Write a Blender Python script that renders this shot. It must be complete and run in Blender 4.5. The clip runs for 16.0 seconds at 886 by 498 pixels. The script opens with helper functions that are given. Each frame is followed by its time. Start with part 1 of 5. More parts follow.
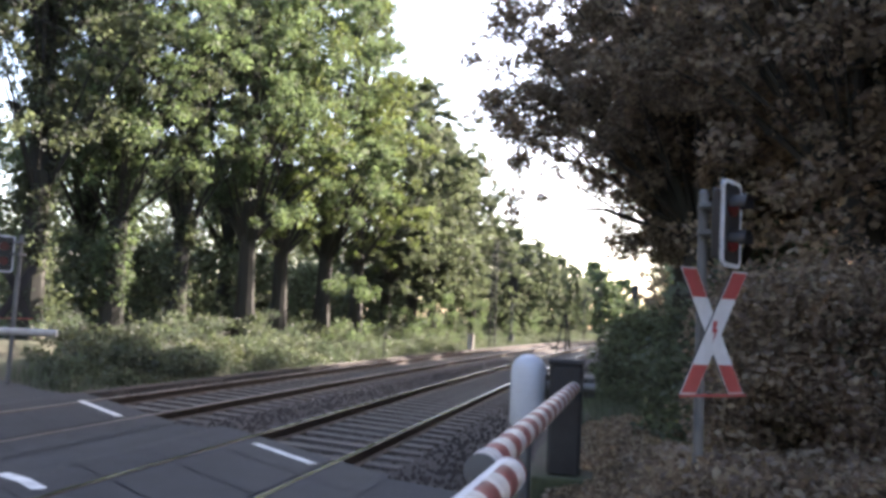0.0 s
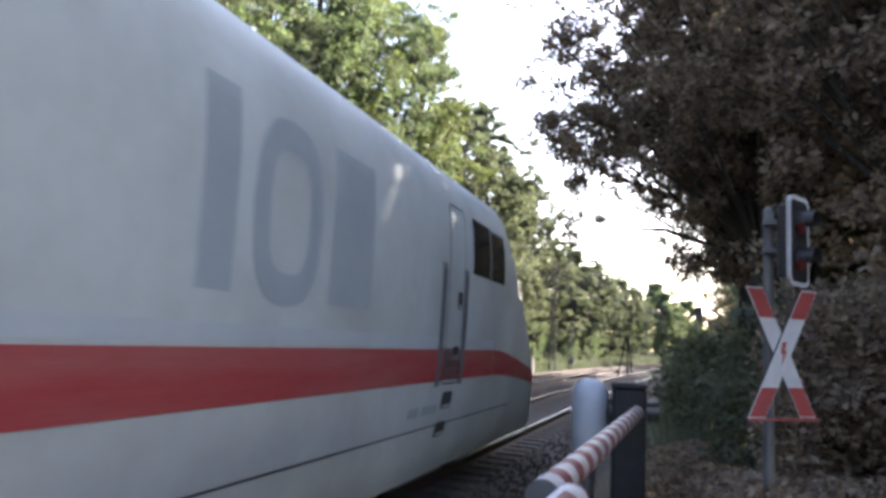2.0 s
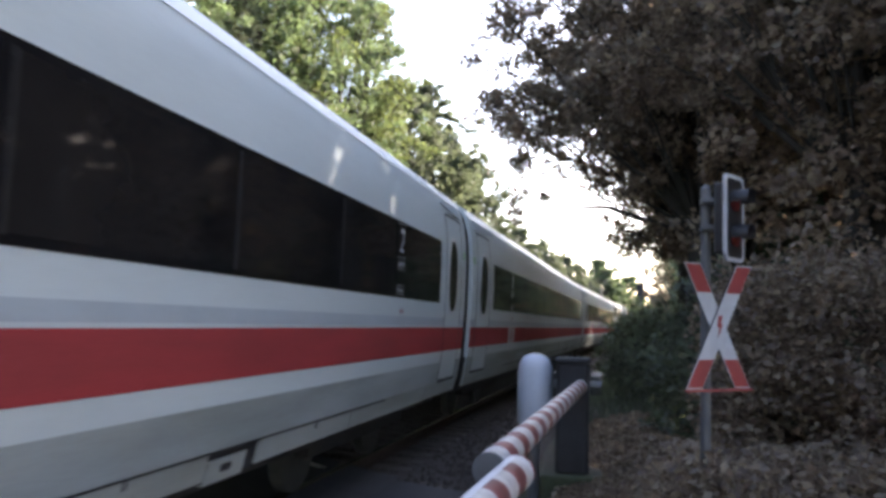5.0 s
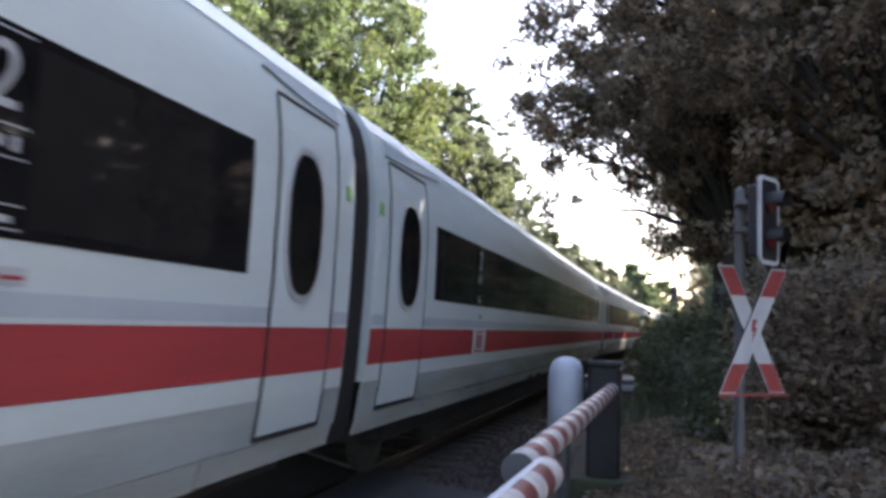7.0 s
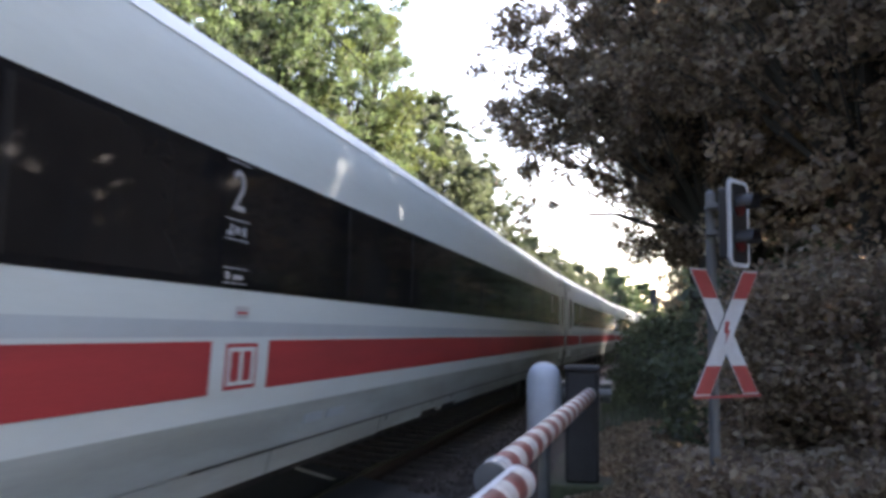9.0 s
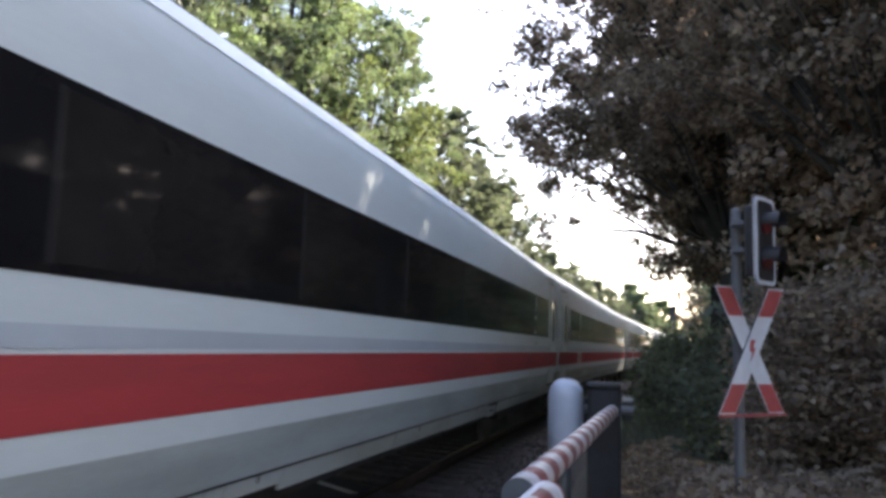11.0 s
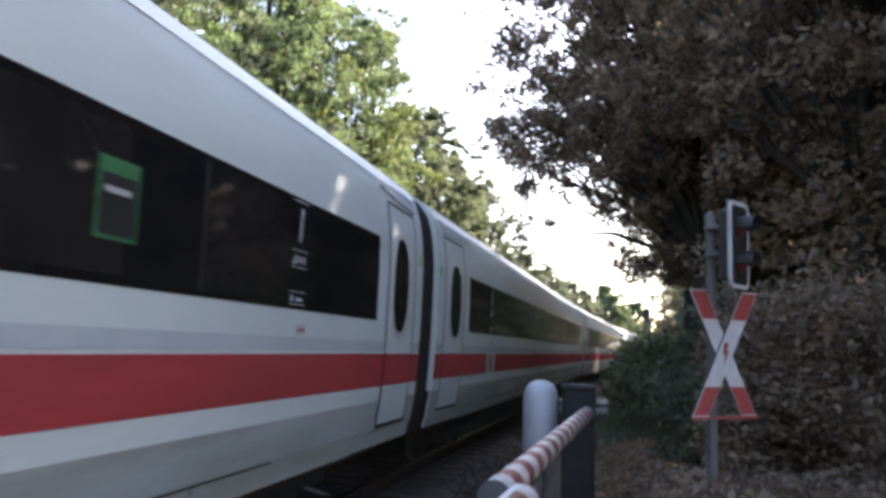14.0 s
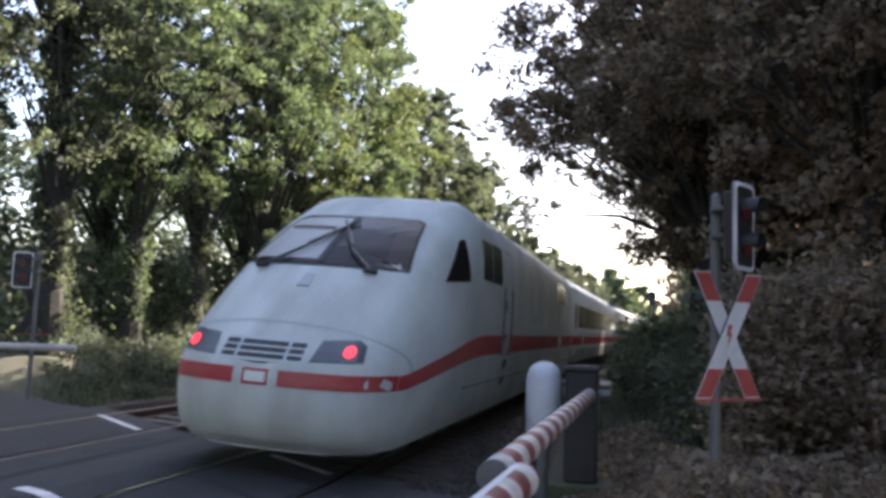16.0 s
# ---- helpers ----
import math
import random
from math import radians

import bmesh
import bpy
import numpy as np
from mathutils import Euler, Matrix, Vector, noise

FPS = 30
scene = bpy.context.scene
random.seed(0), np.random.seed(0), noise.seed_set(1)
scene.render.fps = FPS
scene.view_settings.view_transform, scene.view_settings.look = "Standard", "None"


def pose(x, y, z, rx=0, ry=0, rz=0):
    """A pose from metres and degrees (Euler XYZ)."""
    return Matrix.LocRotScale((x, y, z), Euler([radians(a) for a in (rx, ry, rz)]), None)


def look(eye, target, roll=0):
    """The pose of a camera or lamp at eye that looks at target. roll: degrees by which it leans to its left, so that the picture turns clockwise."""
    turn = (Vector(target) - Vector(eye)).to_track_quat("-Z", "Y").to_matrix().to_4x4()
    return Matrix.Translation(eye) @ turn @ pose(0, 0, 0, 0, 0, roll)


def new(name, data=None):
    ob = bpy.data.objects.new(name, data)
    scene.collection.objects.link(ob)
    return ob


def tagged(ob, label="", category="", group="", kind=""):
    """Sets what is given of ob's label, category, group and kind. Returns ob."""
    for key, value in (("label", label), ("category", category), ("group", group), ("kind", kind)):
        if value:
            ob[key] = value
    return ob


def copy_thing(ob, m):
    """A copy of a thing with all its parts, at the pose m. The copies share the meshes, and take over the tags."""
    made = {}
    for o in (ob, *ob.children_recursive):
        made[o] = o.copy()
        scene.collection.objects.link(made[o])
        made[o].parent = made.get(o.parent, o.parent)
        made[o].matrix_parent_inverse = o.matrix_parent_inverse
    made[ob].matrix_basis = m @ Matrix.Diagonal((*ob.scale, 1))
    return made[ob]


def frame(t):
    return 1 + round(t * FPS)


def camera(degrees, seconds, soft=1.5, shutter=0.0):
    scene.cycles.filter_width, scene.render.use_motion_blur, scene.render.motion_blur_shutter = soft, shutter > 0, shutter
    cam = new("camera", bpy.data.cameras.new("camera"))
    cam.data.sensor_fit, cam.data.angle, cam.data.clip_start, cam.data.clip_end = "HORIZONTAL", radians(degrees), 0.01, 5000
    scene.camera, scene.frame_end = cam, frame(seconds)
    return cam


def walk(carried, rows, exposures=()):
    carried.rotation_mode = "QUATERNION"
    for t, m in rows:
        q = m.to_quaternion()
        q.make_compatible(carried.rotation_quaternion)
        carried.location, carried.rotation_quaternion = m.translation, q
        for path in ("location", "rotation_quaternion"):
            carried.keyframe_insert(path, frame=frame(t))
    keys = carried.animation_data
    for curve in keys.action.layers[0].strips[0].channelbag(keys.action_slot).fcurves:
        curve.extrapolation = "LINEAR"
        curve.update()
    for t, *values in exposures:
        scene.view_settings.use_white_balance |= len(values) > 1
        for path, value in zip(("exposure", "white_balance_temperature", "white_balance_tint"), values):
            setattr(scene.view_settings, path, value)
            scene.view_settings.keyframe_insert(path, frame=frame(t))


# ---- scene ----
LENS = 56.8
cam = camera(LENS, 16.0, soft=3.5, shutter=0.08)
PATH = [
    (0, pose(-0, 0, 1.689, 94.99, -2.92, 11.84)),
    (0.5, pose(-0.04, 0.05, 1.686, 95.11, -2, 11.13)),
    (1, pose(-0.052, 0.049, 1.691, 97.29, -2.41, 10.43)),
    (1.5, pose(-0.018, 0.019, 1.691, 97.64, -2.15, 10.82)),
    (2, pose(-0.002, 0.032, 1.684, 96.48, -2.45, 15.95)),
    (2.5, pose(0.012, 0.01, 1.683, 96.2, -1.58, 15.8)),
    (3, pose(0.011, -0.015, 1.693, 96.68, -1.57, 14.63)),
    (3.5, pose(0.002, -0.044, 1.693, 95.96, -1.89, 13.41)),
    (4, pose(0.008, -0.024, 1.687, 95.18, -1.97, 12.03)),
    (4.2, pose(0.007, -0.022, 1.685, 95.11, -1.86, 11.94)),
    (6.5, pose(0.011, -0.031, 1.681, 95.19, -1.29, 13.33)),
    (7, pose(0.019, -0.027, 1.668, 95.25, -2.05, 14.43)),
    (7.5, pose(0.024, -0.028, 1.669, 92.28, -1.32, 15.71)),
    (8, pose(0.038, 0.004, 1.673, 94.77, -1.59, 14.76)),
    (8.5, pose(0.05, -0.024, 1.678, 96.48, -0.99, 12.99)),
    (9, pose(0.077, -0.018, 1.686, 95.76, -0.75, 13.18)),
    (11.3, pose(0.024, -0.058, 1.682, 96.82, -1.48, 14.42)),
    (11.5, pose(0.026, -0.055, 1.682, 96.42, -1.77, 14.07)),
    (12, pose(-0.009, -0.04, 1.685, 97.03, -2.34, 13.83)),
    (12.5, pose(-0.006, -0.034, 1.687, 96.6, -2.21, 14.54)),
    (13, pose(-0.007, -0.029, 1.688, 95.74, -1.94, 14.04)),
    (13.5, pose(0.004, -0.039, 1.691, 96.72, -1.62, 12.88)),
    (14, pose(0.014, -0.042, 1.688, 96.87, -1.73, 12.61)),
    (14.5, pose(0.016, -0.038, 1.688, 96.62, -1.52, 12.61)),
    (15, pose(0.018, -0.036, 1.689, 96.74, -1.55, 12.42)),
    (15.5, pose(0.024, -0.028, 1.684, 96.07, -1.67, 13.99)),
    (16, pose(0.034, -0.006, 1.674, 95.63, -2.04, 13.01)),
]
walk(cam, PATH, exposures=[(0.0, 2.62, 7150, 20), (15.5, 2.62, 7150, 20), (16.0, 2.30, 7150, 20)])

# ---- light ----
SUN_AZ, SUN_EL = radians(35), radians(34)      # azimuth to the right of the tracks' direction
world = bpy.data.worlds.new("world")
scene.world = world
world.use_nodes = True
_bg = world.node_tree.nodes["Background"]
_sky = world.node_tree.nodes.new("ShaderNodeTexSky")
_sky.sky_type = 'NISHITA'
_sky.sun_disc = False
_sky.sun_elevation, _sky.sun_rotation = SUN_EL, SUN_AZ
_sky.dust_density, _sky.air_density = 1.6, 1.0
world.node_tree.links.new(_sky.outputs["Color"], _bg.inputs["Color"])
_bg.inputs["Strength"].default_value = 0.15
sun = new("sun", bpy.data.lights.new("sun", "SUN"))
sun.data.energy, sun.data.angle, sun.data.color = 5.0, radians(0.6), (1.0, 0.96, 0.90)
sun_way = Vector((math.sin(SUN_AZ) * math.cos(SUN_EL), math.cos(SUN_AZ) * math.cos(SUN_EL), math.sin(SUN_EL)))
sun.matrix_world = look(sun_way * 60, (0, 0, 0))

# ---- track geometry ----
TRACK_X, BEND, CANT, SPACING = 3.9704, 0.000903, 0.04503, 4.017
NEAR, FAR = 0.0, -SPACING


def on_track(s, off=0.0):
    """Plan place at s metres along the near track, off metres to its right."""
    tx = BEND * s
    n = math.sqrt(1 + tx * tx)
    return -TRACK_X + BEND * s * s / 2 + off / n, s - off * tx / n


def canted(off, z):
    """Offset and height of a point of the leaning track bed."""
    return off * math.cos(CANT) + z * math.sin(CANT), z * math.cos(CANT) - off * math.sin(CANT)


def bed_level(u):
    """Level of the crossing's surface at u metres right of the near track's middle."""
    a, h = 1.25, 1.25 * math.tan(CANT)
    if u > a:
        return -h * max(0.0, 1 - (u - a) / 1.5)
    if u >= -a:
        return -u * math.tan(CANT)
    if u > -SPACING + a:
        f = (-a - u) / (SPACING - 2 * a)
        return h - 2 * h * f
    if u >= -SPACING - a:
        return -(u + SPACING) * math.tan(CANT)
    return h * max(0.0, 1 - (-SPACING - a - u) / 1.5)


# ---- materials ----
def material(name, color, rough=0.6, metal=0.0, vary=0.25, scale=6.0, fine=60.0, bump=0.15, spec=0.5, translucent=None, emit=None, coat=0.0, streak=None, second=None):
    """A surface with variation at two scales; second: another colour that it is patchily mixed with."""
    m = bpy.data.materials.new(name)
    m.use_nodes = True
    t = m.node_tree
    n, l = t.nodes, t.links
    b = n["Principled BSDF"]
    b.inputs["Roughness"].default_value = rough
    b.inputs["Metallic"].default_value = metal
    b.inputs["Specular IOR Level"].default_value = spec
    b.inputs["Coat Weight"].default_value = coat
    co = n.new("ShaderNodeTexCoord")
    mp = n.new("ShaderNodeMapping")
    l.new(co.outputs["Object"], mp.inputs["Vector"])
    if streak:
        mp.inputs["Scale"].default_value = streak
    big, small = n.new("ShaderNodeTexNoise"), n.new("ShaderNodeTexNoise")
    for node, sc, det in ((big, scale, 4.0), (small, fine, 3.0)):
        node.inputs["Scale"].default_value = sc
        node.inputs["Detail"].default_value = det
        l.new(mp.outputs["Vector"], node.inputs["Vector"])
    mix = n.new("ShaderNodeMix")
    mix.data_type = 'RGBA'
    sec = second or tuple(c * (1 - vary) for c in color)
    mix.inputs[6].default_value = (*color, 1)
    mix.inputs[7].default_value = (*sec, 1)
    ramp = n.new("ShaderNodeMapRange")
    ramp.inputs[1].default_value, ramp.inputs[2].default_value = 0.35, 0.65
    l.new(big.outputs["Fac"], ramp.inputs[0])
    l.new(ramp.outputs[0], mix.inputs[0])
    mul = n.new("ShaderNodeMix")
    mul.data_type, mul.blend_type = 'RGBA', 'MULTIPLY'
    mul.inputs[0].default_value = 1.0
    gr = n.new("ShaderNodeMapRange")
    gr.inputs[3].default_value, gr.inputs[4].default_value = 1 - vary, 1 + vary * 0.6
    l.new(small.outputs["Fac"], gr.inputs[0])
    l.new(mix.outputs[2], mul.inputs[6])
    l.new(gr.outputs[0], mul.inputs[7])
    colour = mul.outputs[2]
    l.new(colour, b.inputs["Base Color"])
    if bump:
        bp = n.new("ShaderNodeBump")
        bp.inputs["Strength"].default_value = bump
        bp.inputs["Distance"].default_value = 0.02
        l.new(small.outputs["Fac"], bp.inputs["Height"])
        l.new(bp.outputs["Normal"], b.inputs["Normal"])
    if emit:
        b.inputs["Emission Color"].default_value = (*emit[0], 1)
        b.inputs["Emission Strength"].default_value = emit[1]
    if translucent:
        geo = n.new("ShaderNodeNewGeometry")
        hs = n.new("ShaderNodeHueSaturation")
        mr = n.new("ShaderNodeMapRange")
        mr.inputs[3].default_value, mr.inputs[4].default_value = 0.5, 1.5
        l.new(geo.outputs["Random Per Island"], mr.inputs[0])
        l.new(mr.outputs[0], hs.inputs["Value"])
        mh = n.new("ShaderNodeMapRange")
        mh.inputs[3].default_value, mh.inputs[4].default_value = 0.47, 0.52
        l.new(geo.outputs["Random Per Island"], mh.inputs[0])
        l.new(mh.outputs[0], hs.inputs["Hue"])
        l.new(colour, hs.inputs["Color"])
        l.new(hs.outputs["Color"], b.inputs["Base Color"])
        tr = n.new("ShaderNodeBsdfTranslucent")
        tint = n.new("ShaderNodeMix")
        tint.data_type, tint.blend_type = 'RGBA', 'MULTIPLY'
        tint.inputs[0].default_value = 1.0
        tint.inputs[7].default_value = (*translucent, 1)
        l.new(hs.outputs["Color"], tint.inputs[6])
        l.new(tint.outputs[2], tr.inputs["Color"])
        ms = n.new("ShaderNodeMixShader")
        ms.inputs[0].default_value = 0.45
        out = n["Material Output"]
        l.new(b.outputs[0], ms.inputs[1])
        l.new(tr.outputs[0], ms.inputs[2])
        l.new(ms.outputs[0], out.inputs["Surface"])
    return m


M_ground = material("earth_and_litter", (0.075, 0.064, 0.046), 0.95, vary=0.4, scale=0.6, fine=14, bump=0.6, second=(0.052, 0.065, 0.034))
M_ballast = material("ballast_stone", (0.060, 0.050, 0.045), 0.95, vary=0.5, scale=1.5, fine=30, bump=1.0, second=(0.048, 0.039, 0.034))
M_asphalt = material("asphalt", (0.027, 0.030, 0.037), 0.85, vary=0.3, scale=1.2, fine=90, bump=0.3, second=(0.020, 0.022, 0.026))
M_panel = material("crossing_rubber_panel", (0.020, 0.0225, 0.028), 0.75, vary=0.3, scale=2.0, fine=70, bump=0.25)
M_sleeper = material("weathered_concrete", (0.125, 0.115, 0.105), 0.9, vary=0.35, scale=5, fine=50, bump=0.3, second=(0.085, 0.075, 0.066))
M_rail = material("rusty_rail", (0.07, 0.048, 0.036), 0.75, metal=0.3, vary=0.3, fine=80)
M_railhead = material("polished_rail_head", (0.55, 0.55, 0.56), 0.22, metal=1.0, vary=0.1, fine=90, bump=0.02)
M_raildull = material("dull_rail_head", (0.16, 0.14, 0.13), 0.45, metal=0.7, vary=0.2, fine=90, bump=0.05)
M_paint = material("white_road_paint", (0.75, 0.75, 0.74), 0.6, vary=0.2, scale=5, fine=60, second=(0.5, 0.5, 0.5))
M_white = material("train_white_paint", (0.575, 0.640, 0.632), 0.6, vary=0.05, scale=1.1, fine=22, bump=0.0, second=(0.52, 0.58, 0.568), spec=0.10, streak=(1, 0.25, 1.6))
# grime streaks; the base is also darkened to imitate shade on the nose
M_powerwhite = material("grimy_dimmed_power_car_paint", (0.50, 0.56, 0.553), 0.6, vary=0.08, scale=1.3, fine=18, bump=0.0, second=(0.385, 0.42, 0.41), spec=0.10, streak=(1.6, 0.5, 0.45))
# dust, plus a darker base that imitates weak light low on the flank
M_lower = material("train_lower_paint_dusty_dimmed", (0.375, 0.415, 0.40), 0.7, vary=0.10, scale=1.6, fine=30, bump=0.0, second=(0.285, 0.31, 0.285), spec=0.10, streak=(1, 0.3, 2.0))
# red paled in the base colour to stand in for veiling glare
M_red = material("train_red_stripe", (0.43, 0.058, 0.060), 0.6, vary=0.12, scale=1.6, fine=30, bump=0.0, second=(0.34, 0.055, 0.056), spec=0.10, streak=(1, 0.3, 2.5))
M_reddusty = material("dust_covered_red_stripe", (0.36, 0.105, 0.098), 0.65, vary=0.15, scale=1.3, fine=24, bump=0.0, second=(0.36, 0.05, 0.055), spec=0.10, streak=(1, 0.35, 3.5))
M_pane = material("tinted_window_pane", (0.016, 0.0148, 0.0145), 0.06, vary=0.25, scale=1.3, fine=7, bump=0.0, spec=0.25, second=(0.021, 0.019, 0.018))
M_screen = material("dark_windscreen_glass", (0.022, 0.020, 0.018), 0.12, vary=0.3, scale=2, fine=9, bump=0.0, spec=0.08)
M_rooflight = material("glossy_roof_edge_paint", (0.56, 0.61, 0.61), 0.38, vary=0.08, scale=1.2, fine=20, bump=0.0, second=(0.48, 0.52, 0.52), spec=0.25, streak=(1, 0.3, 1.5))
# pale grey for the sky reflection painted on the windscreen
M_skysheen = material("pale_sky_sheen", (0.34, 0.345, 0.35), 0.4, vary=0.12, scale=3, fine=30, bump=0.0)
M_greyband = material("train_grey_line", (0.44, 0.50, 0.525), 0.6, vary=0.08, scale=2, fine=30, bump=0.0, spec=0.10)
M_letter = material("train_grey_lettering", (0.32, 0.378, 0.405), 0.5, vary=0.08, scale=2, fine=30, bump=0.0)
M_glass = material("dark_window_glass", (0.012, 0.012, 0.013), 0.08, vary=0.2, scale=1, fine=8, bump=0.0, spec=0.22)
M_seam = material("dark_rubber_seam", (0.025, 0.027, 0.03), 0.7, vary=0.2, fine=40)
M_bellow = material("dark_grey_gangway_rubber", (0.017, 0.016, 0.016), 0.85, vary=0.3, scale=3, fine=40, bump=0.3, streak=(1, 6, 0.4))
M_roof = material("train_roof_paint", (0.62, 0.65, 0.67), 0.35, vary=0.12, scale=1.4, fine=25, bump=0.0, second=(0.5, 0.52, 0.53), streak=(1, 0.3, 1))
M_under = material("underframe_black", (0.03, 0.03, 0.032), 0.8, vary=0.4, scale=3, fine=40, bump=0.3)
M_steel = material("galvanised_steel", (0.17, 0.175, 0.18), 0.6, metal=0.4, vary=0.25, scale=4, fine=60, bump=0.1)
M_darksteel = material("dark_weathered_steel", (0.07, 0.075, 0.07), 0.7, metal=0.3, vary=0.3, scale=4, fine=50, bump=0.2)
M_black = material("black_enamel", (0.02, 0.02, 0.022), 0.45, vary=0.2, fine=50, bump=0.03)
M_signwhite = material("white_sign_enamel", (0.58, 0.59, 0.61), 0.45, vary=0.12, scale=8, fine=60, bump=0.0)
# enamel red greyed to imitate a veil of glare
M_signred = material("red_sign_enamel", (0.38, 0.06, 0.06), 0.45, vary=0.12, scale=8, fine=60, bump=0.0)
# band colours hold both dirt and the dimness of shade
M_boomwhite = material("weathered_dimmed_white_band", (0.50, 0.49, 0.47), 0.5, vary=0.25, scale=9, fine=60, bump=0.05, second=(0.36, 0.34, 0.32))
M_boomred = material("weathered_dimmed_red_band", (0.21, 0.050, 0.046), 0.55, vary=0.3, scale=9, fine=60, bump=0.05, second=(0.13, 0.042, 0.038))
M_dome = material("white_fibreglass", (0.52, 0.56, 0.62), 0.4, vary=0.1, scale=4, fine=40, bump=0.02)
M_grey = material("grey_painted_casing", (0.12, 0.125, 0.13), 0.55, vary=0.2, scale=5, fine=50, bump=0.05)
M_bark = material("bark", (0.048, 0.043, 0.036), 0.95, vary=0.4, scale=3, fine=25, bump=0.8, second=(0.034, 0.036, 0.028), streak=(1, 1, 0.25))
M_leaf = material("tree_leaves", (0.100, 0.130, 0.097), 0.6, spec=0.22, vary=0.3, scale=0.5, fine=3, bump=0.0, translucent=(1.75, 1.88, 1.05), second=(0.082, 0.110, 0.074))
M_leafdark = material("dark_tree_leaves", (0.092, 0.110, 0.090), 0.6, spec=0.22, vary=0.3, scale=0.5, fine=3, bump=0.0, translucent=(1.75, 1.85, 1.1), second=(0.082, 0.094, 0.078))
M_leafyellow = material("yellow_green_leaves", (0.115, 0.140, 0.088), 0.6, spec=0.22, vary=0.3, scale=0.5, fine=3, bump=0.0, translucent=(1.75, 1.85, 0.85))
# leaf colour raised and warmed to imitate flare over the right-hand trees
M_leafglare = material("glare_brightened_tree_leaves", (0.225, 0.185, 0.150), 0.6, spec=0.22, vary=0.3, scale=0.5, fine=3, bump=0.0, translucent=(1.9, 1.6, 1.2), second=(0.185, 0.165, 0.135))
M_weed = material("bank_weeds", (0.066, 0.084, 0.074), 0.6, vary=0.3, scale=0.6, fine=4, bump=0.0, translucent=(1.7, 1.85, 1.1), second=(0.072, 0.080, 0.062))
M_tail = material("red_tail_light", (0.5, 0.02, 0.03), 0.3, bump=0.0, emit=((1.0, 0.04, 0.06), 0.55))
M_lens = material("headlight_glass", (0.10, 0.11, 0.13), 0.12, bump=0.0, vary=0.1)
M_lampdark = material("unlit_red_lens", (0.12, 0.01, 0.012), 0.3, bump=0.0)
M_wire = material("copper_wire", (0.05, 0.048, 0.045), 0.9, metal=0.0, bump=0.0)
M_green = material("green_sticker", (0.25, 0.55, 0.18), 0.5, bump=0.0)
M_noticegreen = material("green_notice_frame", (0.04, 0.19, 0.08), 0.5, bump=0.0)
M_silver = material("bare_aluminium", (0.55, 0.57, 0.58), 0.35, metal=0.35, bump=0.0, vary=0.1)
M_railgrey = material("rail_pocket_grey", (0.09, 0.105, 0.12), 0.5, bump=0.0, vary=0.1)
M_number = material("white_lettering", (0.42, 0.43, 0.44), 0.5, bump=0.0, vary=0.1)


